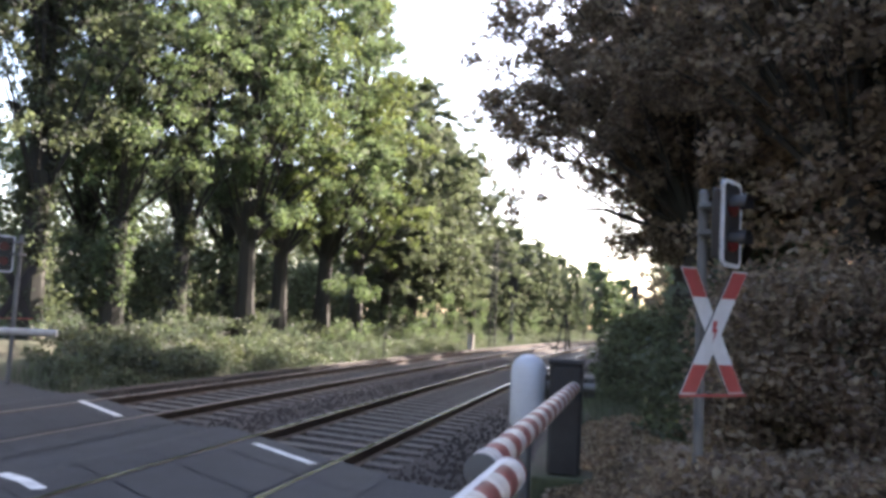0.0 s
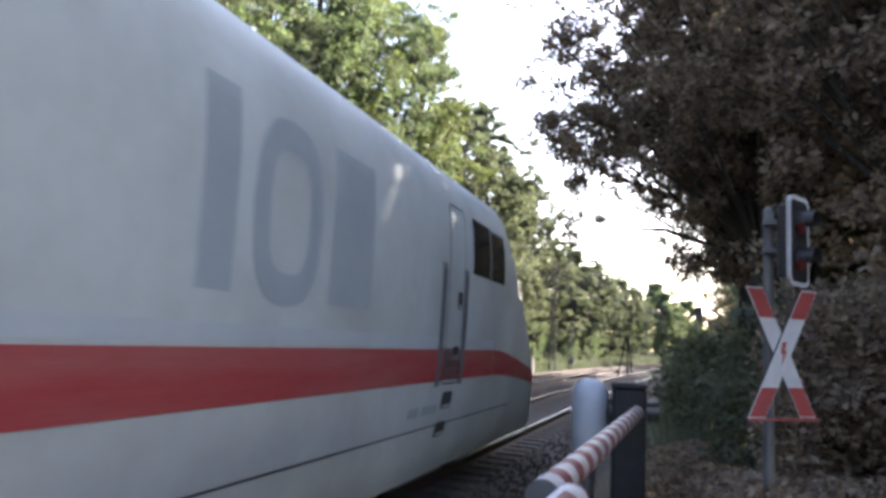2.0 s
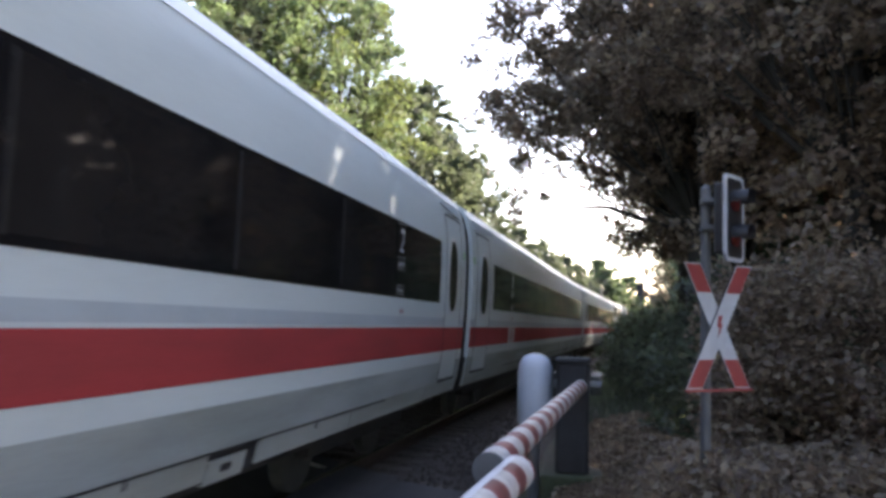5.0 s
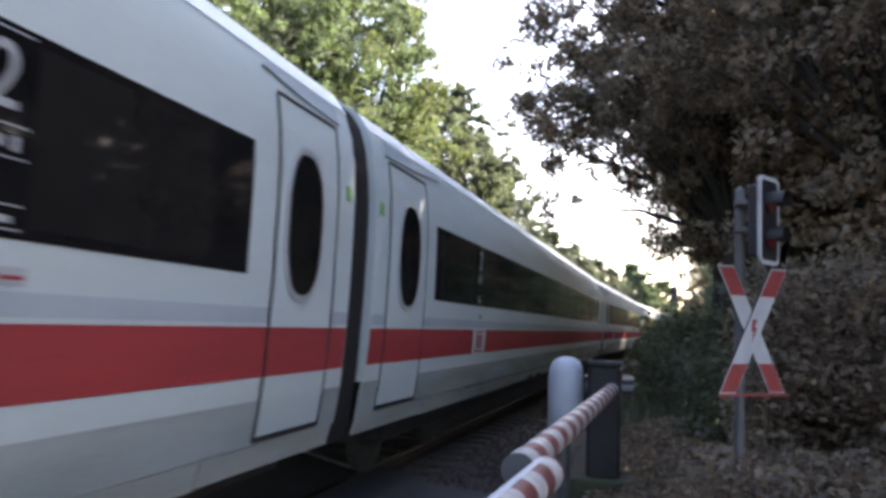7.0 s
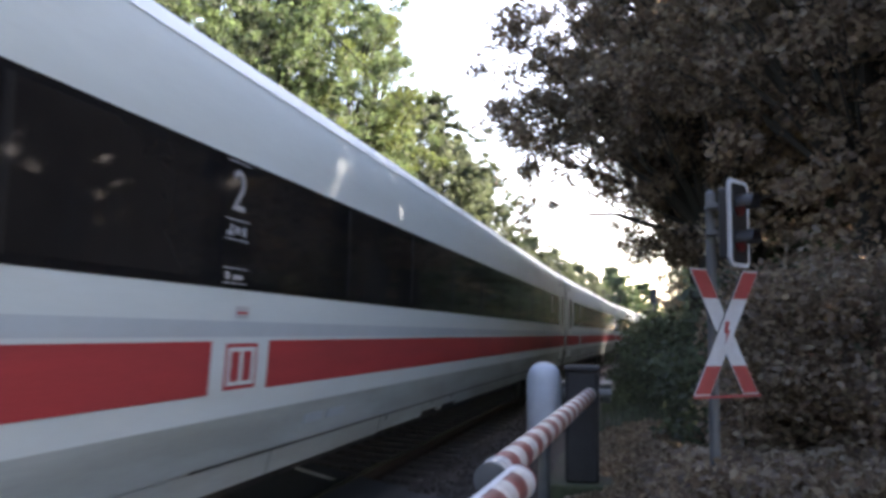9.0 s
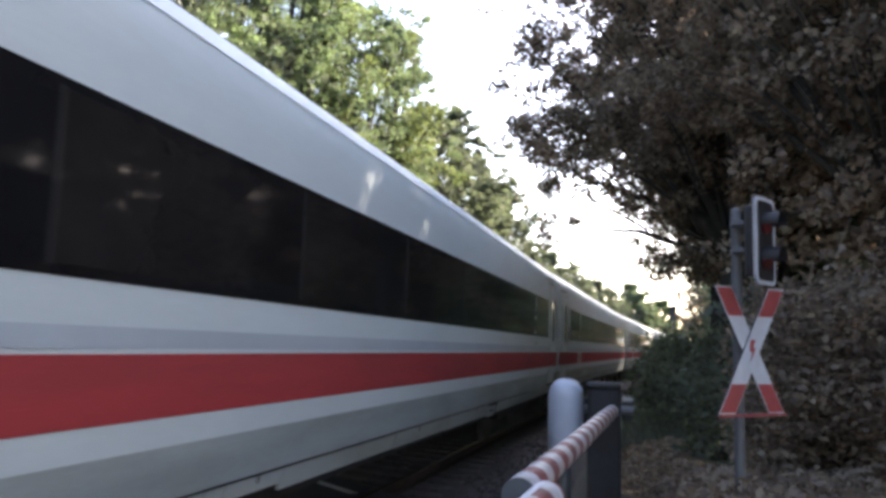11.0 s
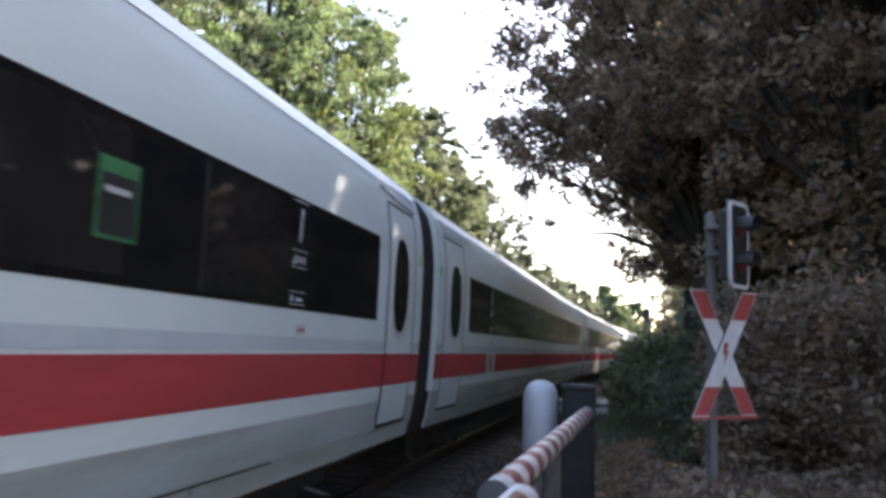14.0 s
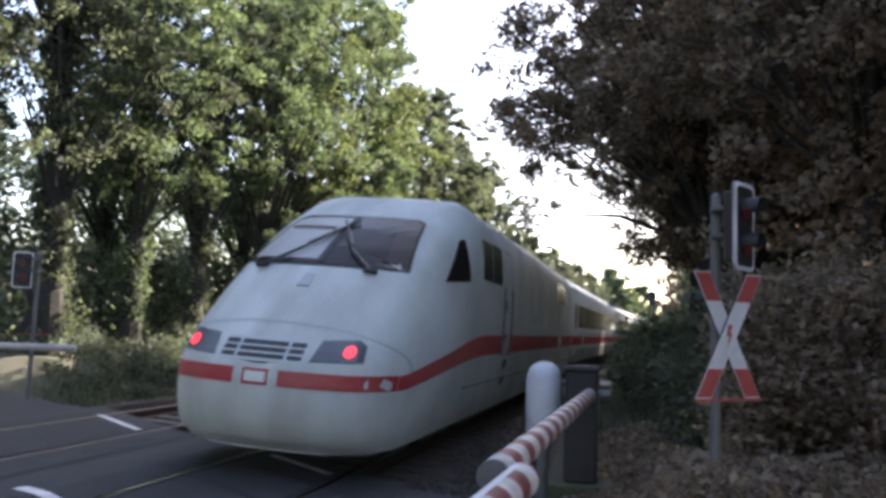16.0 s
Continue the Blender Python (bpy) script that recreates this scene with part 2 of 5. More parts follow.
# ---- mesh helpers ----
class Shape:
    """Vertices and faces gathered into one mesh."""

    def __init__(self):
        self.v, self.f = [], []

    def add(self, verts, faces):
        k = len(self.v)
        self.v.extend([tuple(p) for p in verts])
        self.f.extend([tuple(i + k for i in q) for q in faces])
        return self

    def box(self, x0, x1, y0, y1, z0, z1, m=None, bevel=0.0):
        c = bevel
        if c:
            ring = [(x0 + c, y0), (x1 - c, y0), (x1, y0 + c), (x1, y1 - c), (x1 - c, y1), (x0 + c, y1), (x0, y1 - c), (x0, y0 + c)]
        else:
            ring = [(x0, y0), (x1, y0), (x1, y1), (x0, y1)]
        return self.prism(ring, z0, z1, m, c * 0.6)

    def prism(self, ring, z0, z1, m=None, soft=0.0):
        n = len(ring)
        cx, cy = sum(p[0] for p in ring) / n, sum(p[1] for p in ring) / n
        inner = [(x + (cx - x) * min(1, soft / max(1e-6, math.hypot(cx - x, cy - y))), y + (cy - y) * min(1, soft / max(1e-6, math.hypot(cx - x, cy - y)))) for x, y in ring]
        levels = [(ring, z0), (ring, z1)] if not soft else [(inner, z0), (ring, z0 + soft), (ring, z1 - soft), (inner, z1)]
        vs = [Vector((x, y, z)) for r, z in levels for x, y in r]
        if m is not None:
            vs = [m @ p for p in vs]
        fs = [(k * n + i, k * n + (i + 1) % n, (k + 1) * n + (i + 1) % n, (k + 1) * n + i) for k in range(len(levels) - 1) for i in range(n)]
        fs += [tuple(range(n - 1, -1, -1)), tuple(range((len(levels) - 1) * n, len(levels) * n))]
        return self.add(vs, fs)

    def tube(self, pts, radii, sides=8, caps=True):
        pts = [Vector(p) for p in pts]
        if not hasattr(radii, "__len__"):
            radii = [radii] * len(pts)
        vs, fs = [], []
        for i, p in enumerate(pts):
            d = (pts[min(i + 1, len(pts) - 1)] - pts[max(i - 1, 0)]).normalized()
            a = d.orthogonal().normalized() if abs(d.z) > 0.9 else d.cross(Vector((0, 0, 1))).normalized()
            b = d.cross(a)
            for k in range(sides):
                w = 2 * math.pi * k / sides
                vs.append(p + (a * math.cos(w) + b * math.sin(w)) * radii[i])
        for i in range(len(pts) - 1):
            for k in range(sides):
                fs.append((i * sides + k, i * sides + (k + 1) % sides, (i + 1) * sides + (k + 1) % sides, (i + 1) * sides + k))
        if caps:
            fs += [tuple(range(sides - 1, -1, -1)), tuple(range((len(pts) - 1) * sides, len(pts) * sides))]
        return self.add(vs, fs)

    def sheet(self, rows):
        """A grid of points joined to faces."""
        n = len(rows[0])
        vs = [p for r in rows for p in r]
        fs = [(i * n + k, i * n + k + 1, (i + 1) * n + k + 1, (i + 1) * n + k) for i in range(len(rows) - 1) for k in range(n - 1)]
        return self.add(vs, fs)

    def mesh(self, name, mat, smooth=False):
        me = bpy.data.meshes.new(name)
        me.from_pydata(self.v, [], self.f)
        bm = bmesh.new()
        bm.from_mesh(me)
        if len(bm.verts) < 20000:
            bmesh.ops.remove_doubles(bm, verts=bm.verts, dist=1e-5)
        bmesh.ops.recalc_face_normals(bm, faces=bm.faces)
        bm.to_mesh(me)
        bm.free()
        if smooth:
            me.polygons.foreach_set("use_smooth", [True] * len(me.polygons))
            me.set_sharp_from_angle(angle=radians(38))
        me.materials.append(mat)
        return me


def part(name, shape, mat, parent=None, label="", smooth=False, kind=""):
    me = shape if isinstance(shape, bpy.types.Mesh) else shape.mesh(name, mat, smooth)
    ob = new(name, me)
    if parent:
        ob.parent = parent
    return tagged(ob, label, kind=kind)


def thing(name, m, label, category, group="", kind=""):
    e = new(name)
    e.empty_display_size = 0.2
    e.matrix_basis = m
    return tagged(e, label, category, group, kind)


def shared_sheet_mesh(name, rows, mat, smooth=False):
    return Shape().sheet(rows).mesh(name, mat, smooth)

# ---- ground, road, tracks ----
ROAD_WAY = Vector((-0.853, 0.522))
ROAD_SIDE = Vector((0.522, 0.853))
ROAD_EDGE = Vector((-3.33, 9.43))          # a point of the road's edge beyond the crossing
ROAD_W = 7.2


def ground_level(x, y):
    u = x + TRACK_X - BEND * y * y / 2 if abs(y) < 420 else 99
    low = -0.42
    d = max(0.0, u - 3.0) if u > 0 else max(0.0, -SPACING - 2.6 - u)
    z = low + min(0.40, d * 0.30) if -1 < u - 0 or u < -SPACING else low
    if -SPACING - 2.6 <= u <= 3.0:
        z = low
    if u < -SPACING - 4:
        z += min(1.1, (-SPACING - 4 - u) * 0.25) * (0.6 + 0.4 * noise.noise((x * 0.1, y * 0.1, 3)))
    q = (Vector((x, y)) - ROAD_EDGE).dot(ROAD_SIDE)
    if -ROAD_W - 2.5 < q < 1.5:
        f = 1.0 if -ROAD_W < q < 0 else max(0.0, 1 - (q / 1.5 if q > 0 else (-ROAD_W - q) / 2.5))
        z = z + (min(z, -0.12) - z) * f if f < 1 else min(z, -0.12)
    return z


def build_ground():
    xs = sorted(set([-3000, -1200, -500, -250, -150, -100, -70] + [-50 + 1.0 * i for i in range(86)] + [40, 50, 70, 100, 150, 250, 500, 1200, 3000]))
    ys = sorted(set([-3000, -1200, -500, -300, -200, -120, -80, -50, -30] + [-20 + 1.0 * i for i in range(131)] + [115, 125, 140, 160, 190, 230, 280, 340, 420, 600, 1200, 3000]))
    rows = []
    for y in ys:
        rows.append([(x, y, ground_level(x, y) + (0.05 * noise.noise((x * 0.4, y * 0.4, 0)) if abs(x) < 60 else 0)) for x in xs])
    g = part("ground", Shape().sheet(rows), M_ground, smooth=True)
    tagged(g, "shaded earth with leaf litter and low green growth", "ground", kind="structure")


build_ground()


def build_ballast():
    offs = [2.9, 2.2, 1.45, 0.75, 0, -0.75, -1.45, -2.0, -2.55, -3.27, -4.017, -4.77, -5.5, -6.2, -6.9]
    rows = []
    ss = [-400 + 20 * i for i in range(19)] + [-20 + 0.5 * i for i in range(180)] + [70 + 10 * i for i in range(34)]
    for s in ss:
        r = []
        for o in offs:
            x, y = on_track(s, o)
            edge = o > 2.0 or o < -6.0
            z = -0.5 if o in (2.9, -6.9) else (-0.24 if edge else -0.20 + bed_level(o) * 0.9)
            r.append((x, y, z + 0.025 * noise.noise((x * 3, y * 3, 1)) - (0.10 if o == -2.0 else 0)))
        rows.append(r)
    b = part("ballast", Shape().sheet(rows), M_ballast)
    tagged(b, "dark brown crushed-stone ballast under both tracks", "ballast", kind="structure")
    # loose stones near the crossing
    rng = random.Random(5)
    sh = Shape()
    for _ in range(9000):
        s = 9 + 34 * rng.random() ** 1.6
        o = rng.uniform(-6.4, 2.3)
        x, y = on_track(s, o)
        r = rng.uniform(0.025, 0.05)
        z = -0.185 + bed_level(o) * 0.9
        w = rng.uniform(0, 6.28)
        c, sn = math.cos(w) * r, math.sin(w) * r
        sh.add([(x + c, y + sn, z - 0.02), (x - sn, y + c, z - 0.02), (x - c, y - sn, z - 0.02), (x + sn, y - c, z - 0.02), (x + r * rng.uniform(-.3, .3), y, z + r * 0.8)],
               [(0, 1, 4), (1, 2, 4), (2, 3, 4), (3, 0, 4)])
    st = part("ballast_stones", sh, M_ballast)
    tagged(st, "loose angular grey-brown ballast stones between the rails", "gravel", kind="stuff")


build_ballast()

RAIL_PROFILE = [(-0.07, -0.172), (0.07, -0.172), (0.07, -0.155), (0.012, -0.13), (0.012, -0.045), (0.036, -0.035), (0.036, -0.006), (0.028, 0.0), (-0.028, 0.0), (-0.036, -0.006), (-0.036, -0.035), (-0.012, -0.045), (-0.012, -0.13), (-0.07, -0.155)]


def rail_shape(off, track, profile, closed=True):
    ss = [-400 + 10 * i for i in range(38)] + [-20 + 1.0 * i for i in range(120)] + [100 + 10 * i for i in range(31)]
    rows = []
    for s in ss:
        r = []
        for px, pz in profile + ([profile[0]] if closed else []):
            o, z = canted(off + px, pz)
            x, y = on_track(s, o + track)
            r.append((x, y, z))
        rows.append(r)
    return Shape().sheet(rows)


def build_track(track, label):
    t = thing("railway_track", Matrix(), label, "railway track", "railway tracks", kind="structure")
    for off in (-0.7535, 0.7535):
        r = part("rail", rail_shape(off, track, RAIL_PROFILE), M_rail, t, "rust-brown steel rail")
        part("rail_head", rail_shape(off, track, [(-0.033, -0.004), (-0.028, 0.003), (0.028, 0.003), (0.033, -0.004)], False), M_railhead if track == NEAR else M_raildull, r, "polished running surface")
    sl = Shape().prism([(-1.3, -0.13), (1.3, -0.13), (1.3, 0.13), (-1.3, 0.13)], -0.36, -0.155, None, 0.02).mesh("sleeper", M_sleeper)
    for i in range(125):
        s = 6.8 + 0.6 * i
        q = (Vector(on_track(s, track)) - ROAD_EDGE).dot(ROAD_SIDE)
        if q < 0.4:
            continue
        x, y = on_track(s, track)
        ob = part("sleeper", sl, M_sleeper, t)
        ob.matrix_basis = pose(x, y, 0.0, 0, math.degrees(CANT), -math.degrees(BEND * s) + (i * 37 % 7 - 3) * 0.15)


build_track(NEAR, "rusty curved railway track on concrete sleepers, polished rails")
build_track(FAR, "second curved track on concrete sleepers beside the first")


def build_road():
    ss = [-45, -30, -20, -12] + [-8 + 0.25 * i for i in range(100)] + [18, 24, 32, 45]
    rows = []
    for d in ss:
        r = []
        for q in [-ROAD_W + ROAD_W * i / 16 for i in range(17)]:
            p = ROAD_EDGE + ROAD_WAY * d + ROAD_SIDE * q
            u = p.x + TRACK_X - BEND * p.y ** 2 / 2
            r.append((p.x, p.y, bed_level(u) - 0.012))
        rows.append(r)
    top = Shape().sheet(rows)
    low = [[(x, y, z - 0.14) for x, y, z in r] for r in rows]
    top.sheet(low)
    for k in (0, -1):
        top.sheet([[r[k] for r in rows], [r[k] for r in low]])
    road = part("road", top, M_asphalt)
    tagged(road, "worn dark grey asphalt road across the two tracks", "road", kind="structure")
    # rubber panels between and beside the rails
    for track in (NEAR, FAR):
        for lo, hi in ((-0.66, 0.66), (0.80, 1.55), (-1.55, -0.80)):
            for k in range(8):
                rows = []
                for i in range(5):
                    f = (k + (i + 0.02) / 4.15) / 8
                    rr = []
                    for j in range(4):
                        o = lo + (hi - lo) * j / 3
                        # along the track, clipped to the slanted road edges
                        base = ROAD_EDGE + ROAD_SIDE * 0.15
                        mid = -TRACK_X + o + track
                        yy1 = base.y + (mid - base.x) * ROAD_WAY.y / ROAD_WAY.x
                        yy0 = yy1 - (ROAD_W + 0.3) / ROAD_SIDE.y
                        s = yy0 + (yy1 - yy0) * f
                        x, y = on_track(s, o + track)
                        rr.append((x, y, bed_level(o + track) + 0.0))
                    rows.append(rr)
                sh = Shape().sheet(rows)
                part("crossing_panel", sh, M_panel, road)
    # painted dashes
    for (x0, y0), (x1, y1), w in (((-8.73, 12.38), (-7.35, 11.43), 0.13), ((-4.39, 9.81), (-3.33, 9.08), 0.12), ((-5.68, 6.94), (-4.87, 6.45), 0.14)):
        d = Vector((x1 - x0, y1 - y0))
        n = Vector((-d.y, d.x)).normalized() * w / 2
        rows = []
        for i in range(6):
            p = Vector((x0, y0)) + d * i / 5
            rows.append([(q.x, q.y, bed_level(q.x + TRACK_X - BEND * q.y ** 2 / 2) + 0.006) for q in (p - n, p + n)])
        part("road_marking", Shape().sheet(rows), M_paint, road, "white painted dash")


build_road()

# ---- plants ----
def leaves_mesh(name, centres, radii, per, size, mat, seed, flat=0.6):
    """Many small folded leaves scattered in clumps."""
    rng = np.random.default_rng(seed)
    centres, radii = np.asarray(centres, float), np.asarray(radii, float)
    if radii.ndim == 1:
        radii = np.repeat(radii[:, None], 3, 1)
    n = len(centres) * per
    c = np.repeat(centres, per, 0)
    rr = np.repeat(radii, per, 0)
    d = rng.normal(size=(n, 3))
    d /= np.linalg.norm(d, axis=1)[:, None]
    p = c + d * rr * (rng.random((n, 1)) ** 0.45)
    a = rng.normal(size=(n, 3)) * np.array([1, 1, flat])
    a /= np.linalg.norm(a, axis=1)[:, None]
    b = np.cross(a, rng.normal(size=(n, 3)))
    b /= np.linalg.norm(b, axis=1)[:, None] + 1e-9
    s = size * (0.6 + 0.8 * rng.random((n, 1)))
    nrm = np.cross(a, b)
    v = np.empty((n, 4, 3))
    v[:, 0] = p - a * s
    v[:, 1] = p + b * s * 0.55 + nrm * s * 0.25
    v[:, 2] = p + a * s
    v[:, 3] = p - b * s * 0.55 + nrm * s * 0.25
    me = bpy.data.meshes.new(name)
    me.vertices.add(n * 4)
    me.vertices.foreach_set("co", v.reshape(-1))
    me.loops.add(n * 4)
    me.loops.foreach_set("vertex_index", np.arange(n * 4, dtype=np.int32))
    me.polygons.add(n)
    me.polygons.foreach_set("loop_start", np.arange(0, n * 4, 4, dtype=np.int32))
    me.update(calc_edges=True)
    me.materials.append(mat)
    return me


def make_tree(height, spread, low, seed, leaf_mat, per=170, clumps=120, size=0.17, lean=(0, 0), ivy=False, squash=1.0):
    """Meshes of a trunk with limbs, and of a crown."""
    rng = random.Random(seed)
    sh = Shape()
    r0 = 0.018 * height
    trunk = []
    for i in range(9):
        f = i / 8
        trunk.append(Vector((lean[0] * f * f + 0.15 * math.sin(3 * f + seed), lean[1] * f * f + 0.15 * math.cos(2.3 * f + seed), -0.4 + height * 0.9 * f)))
    sh.tube(trunk, [r0 * (1.25 - 1.1 * (i / 8)) * (1.35 if i == 0 else 1) for i in range(9)], 9)
    cents, rads = [], []
    for i in range(clumps):
        f = rng.random()
        z = low + (height - low) * f
        prof = math.sin(math.pi * min(1.0, 0.16 + 0.84 * f)) ** 0.6
        w = rng.uniform(0, 2 * math.pi)
        r = spread * prof * rng.uniform(0.3, 1.0) * (1 + 0.22 * math.sin(3 * w + seed) + 0.15 * math.sin(5 * w + 9 * f))
        base = trunk[max(2, min(7, int((z - height * 0.16) / (height * 0.9) * 8)))]
        tip = Vector((base.x + r * math.cos(w), base.y + r * math.sin(w) * squash, z + rng.uniform(-0.3, 0.5)))
        if i % 3 == 0:
            mid = (base + tip) / 2 + Vector((0, 0, 0.08 * r))
            sh.tube([base, mid, tip], [r0 * 0.28 * (1.1 - 0.6 * f), r0 * 0.16, 0.015], 5, False)
        elif r > spread * 0.6:
            root = base + (tip - base) * 0.45
            sh.tube([root, root + (tip - root) * 0.5 + Vector((0, 0, 0.05 * r)), tip], [0.03, 0.02, 0.008], 4, False)
        k = rng.uniform(0.5, 1.1) * (0.07 * height ** 0.75 + 0.3)
        for _ in range(4):
            o = Vector((rng.gauss(0, 1), rng.gauss(0, 1), rng.gauss(0, 0.8))) * k * 0.54
            kk = k * rng.uniform(0.3, 0.62)
            cents.append(tip + o)
            rads.append((kk * 1.15, kk * 1.15, kk * 0.8))
    if ivy:
        for i in range(150):
            z = 0.2 + height * 0.62 * rng.random()
            j = trunk[min(7, int(z / (height * 0.9) * 8))]
            cents.append(Vector((j.x + rng.uniform(-.4, .4), j.y + rng.uniform(-.4, .4), z)))
            rads.append((0.38, 0.38, 0.45))
    crown = leaves_mesh("crown", cents, rads, per, size, leaf_mat, seed)
    return sh.mesh("trunk", M_bark, True), crown


def plant_tree(meshes, m, label, group):
    t = thing("tree", m, label, "tree", group)
    part("trunk", meshes[0], M_bark, t, "grey-brown bark")
    part("crown", meshes[1], M_leaf, t, "leafy crown")
    return t


def level(x, y):
    return ground_level(x, y)


def build_left_trees():
    kinds = [make_tree(18.0, 2.9, 5.6, 11, M_leafdark, 76, 125, 0.068, ivy=True), make_tree(17.5, 3.2, 5.2, 12, M_leaf, 76, 130, 0.068, ivy=True),
             make_tree(17.0, 3.3, 4.4, 13, M_leafyellow, 72, 145, 0.072), make_tree(15.0, 3.4, 2.6, 14, M_leafdark, 66, 160, 0.10), make_tree(10.8, 3.3, 0.6, 15, M_leafdark, 64, 150, 0.12),
             make_tree(16.5, 3.5, 4.6, 16, M_leaf, 72, 135, 0.072)]
    rows = [(9.5, -16.6, 0), (13, -14.6, 1), (16.5, -13.6, 0), (20, -12.6, 0), (23.2, -12.2, 1), (26.5, -11.6, 0), (30, -11.0, 5), (33.5, -10.9, 2), (37.0, -10.4, 5), (41, -10.4, 2), (45.5, -10.2, 3), (50.5, -9.9, 3), (56, -10.0, 3),
            (62, -10.2, 3), (69, -10.4, 3), (77, -10.2, 4), (86, -10.2, 4), (96, -10.2, 4), (107, -10.4, 4), (120, -10.6, 4), (134, -11, 4), (18, -17.5, 5), (27.5, -16.5, 1), (37, -15.5, 5)]
    for i, (s, off, k) in enumerate(rows):
        x, y = on_track(s, off)
        label = ["tall ivy-clad tree with dark dense foliage", "tall tree with ivy on its trunk and green foliage", "tall tree with sunlit yellow-green foliage", "mid-height dark green tree behind the track", "low bushy green tree along the track", "tall green tree with an open crown"][k]
        g = 0.94 + 0.13 * ((i * 0.618) % 1) + (0.07 if 29 < s < 52 else 0.0)
        t = plant_tree(kinds[k], pose(x, y, level(x, y), 0, 0, i * 77 % 360), label, "trees beyond the far track")
        t.scale = (g, g, g)
    rng = random.Random(21)
    c, r = [], []
    for i in range(430):
        s = 4 + 60 * rng.random()
        off = -12.5 - 6.5 * rng.random() - max(0.0, (14 - s) * 0.4)
        x, y = on_track(s, off)
        if (Vector((x, y)) - ROAD_EDGE).dot(ROAD_SIDE) < 1.5:
            continue
        c.append((x, y, level(x, y) + 0.3 + 3.4 * rng.random() ** 1.2))
        r.append((0.9, 0.9, 0.8))
    for i in range(900):
        s = 2 + 120 * rng.random()
        x, y = on_track(s, -19.5 - 4.0 * rng.random() + min(4.5, max(0.0, (s - 35) * 0.2)))
        if (Vector((x, y)) - ROAD_EDGE).dot(ROAD_SIDE) < 1.0:
            continue
        c.append((x, y, level(x, y) + 0.4 + 7.6 * rng.random() ** 1.15))
        r.append((1.0, 1.0, 0.85))
    for i in range(900):
        s = 0 + 75 * rng.random()
        x, y = on_track(s, -24.0 - 5.0 * rng.random())
        if (Vector((x, y)) - ROAD_EDGE).dot(ROAD_SIDE) < 1.0:
            continue
        c.append((x, y, level(x, y) + 0.4 + 10.5 * rng.random()))
        r.append((1.3, 1.3, 1.1))
    u = new("understorey", leaves_mesh("understorey", c, r, 90, 0.13, M_leafdark, 22))
    tagged(u, "dark shaded undergrowth beneath the trees", "undergrowth", kind="stuff")


build_left_trees()


def add_low_limbs(tree, foot):
    """Two leafy limbs that reach out over the near track."""
    rng = random.Random(77)
    for start, tip, width, drop, n, seed in (((1.6, 18.6, 6.1), (-2.5, 18.3, 6.7), 1.5, 1.15, 130, 71), ((1.6, 18.7, 3.6), (0.05, 19.0, 3.75), 0.8, 0.5, 36, 72)):
        a, b = Vector(start) - foot, Vector(tip) - foot
        wood = Shape().tube([a, a.lerp(b, 0.35) + Vector((0, 0, 0.25)), a.lerp(b, 0.7) + Vector((0, 0, 0.2)), b], [0.10, 0.07, 0.045, 0.015], 7)
        cents, rads = [], []
        for _ in range(n):
            f = rng.random() ** 0.8
            taper = (1.0 - 0.45 * f) * (0.75 + 0.35 * math.sin(9 * f + seed))
            c = a.lerp(b, f) + Vector((rng.gauss(0, 0.35), rng.uniform(-width, width) * taper, rng.uniform(-drop, drop * 1.15) * taper))
            if rng.random() < 0.35:
                root = a.lerp(b, max(0.05, f - 0.12))
                wood.tube([root, root.lerp(c, 0.5) + Vector((0, 0, 0.1)), c], [0.022, 0.014, 0.005], 4, False)
            k = rng.uniform(0.22, 0.42)
            cents.append(c)
            rads.append((k * 1.2, k * 1.2, k * 0.85))
        part("limb", wood, M_bark, tree, "low limb reaching over the track", smooth=True)
        part("limb_leaves", leaves_mesh("limb_leaves", cents, rads, 80, 0.052, M_leafglare, seed), M_leafglare, tree, "hanging leaf clusters")


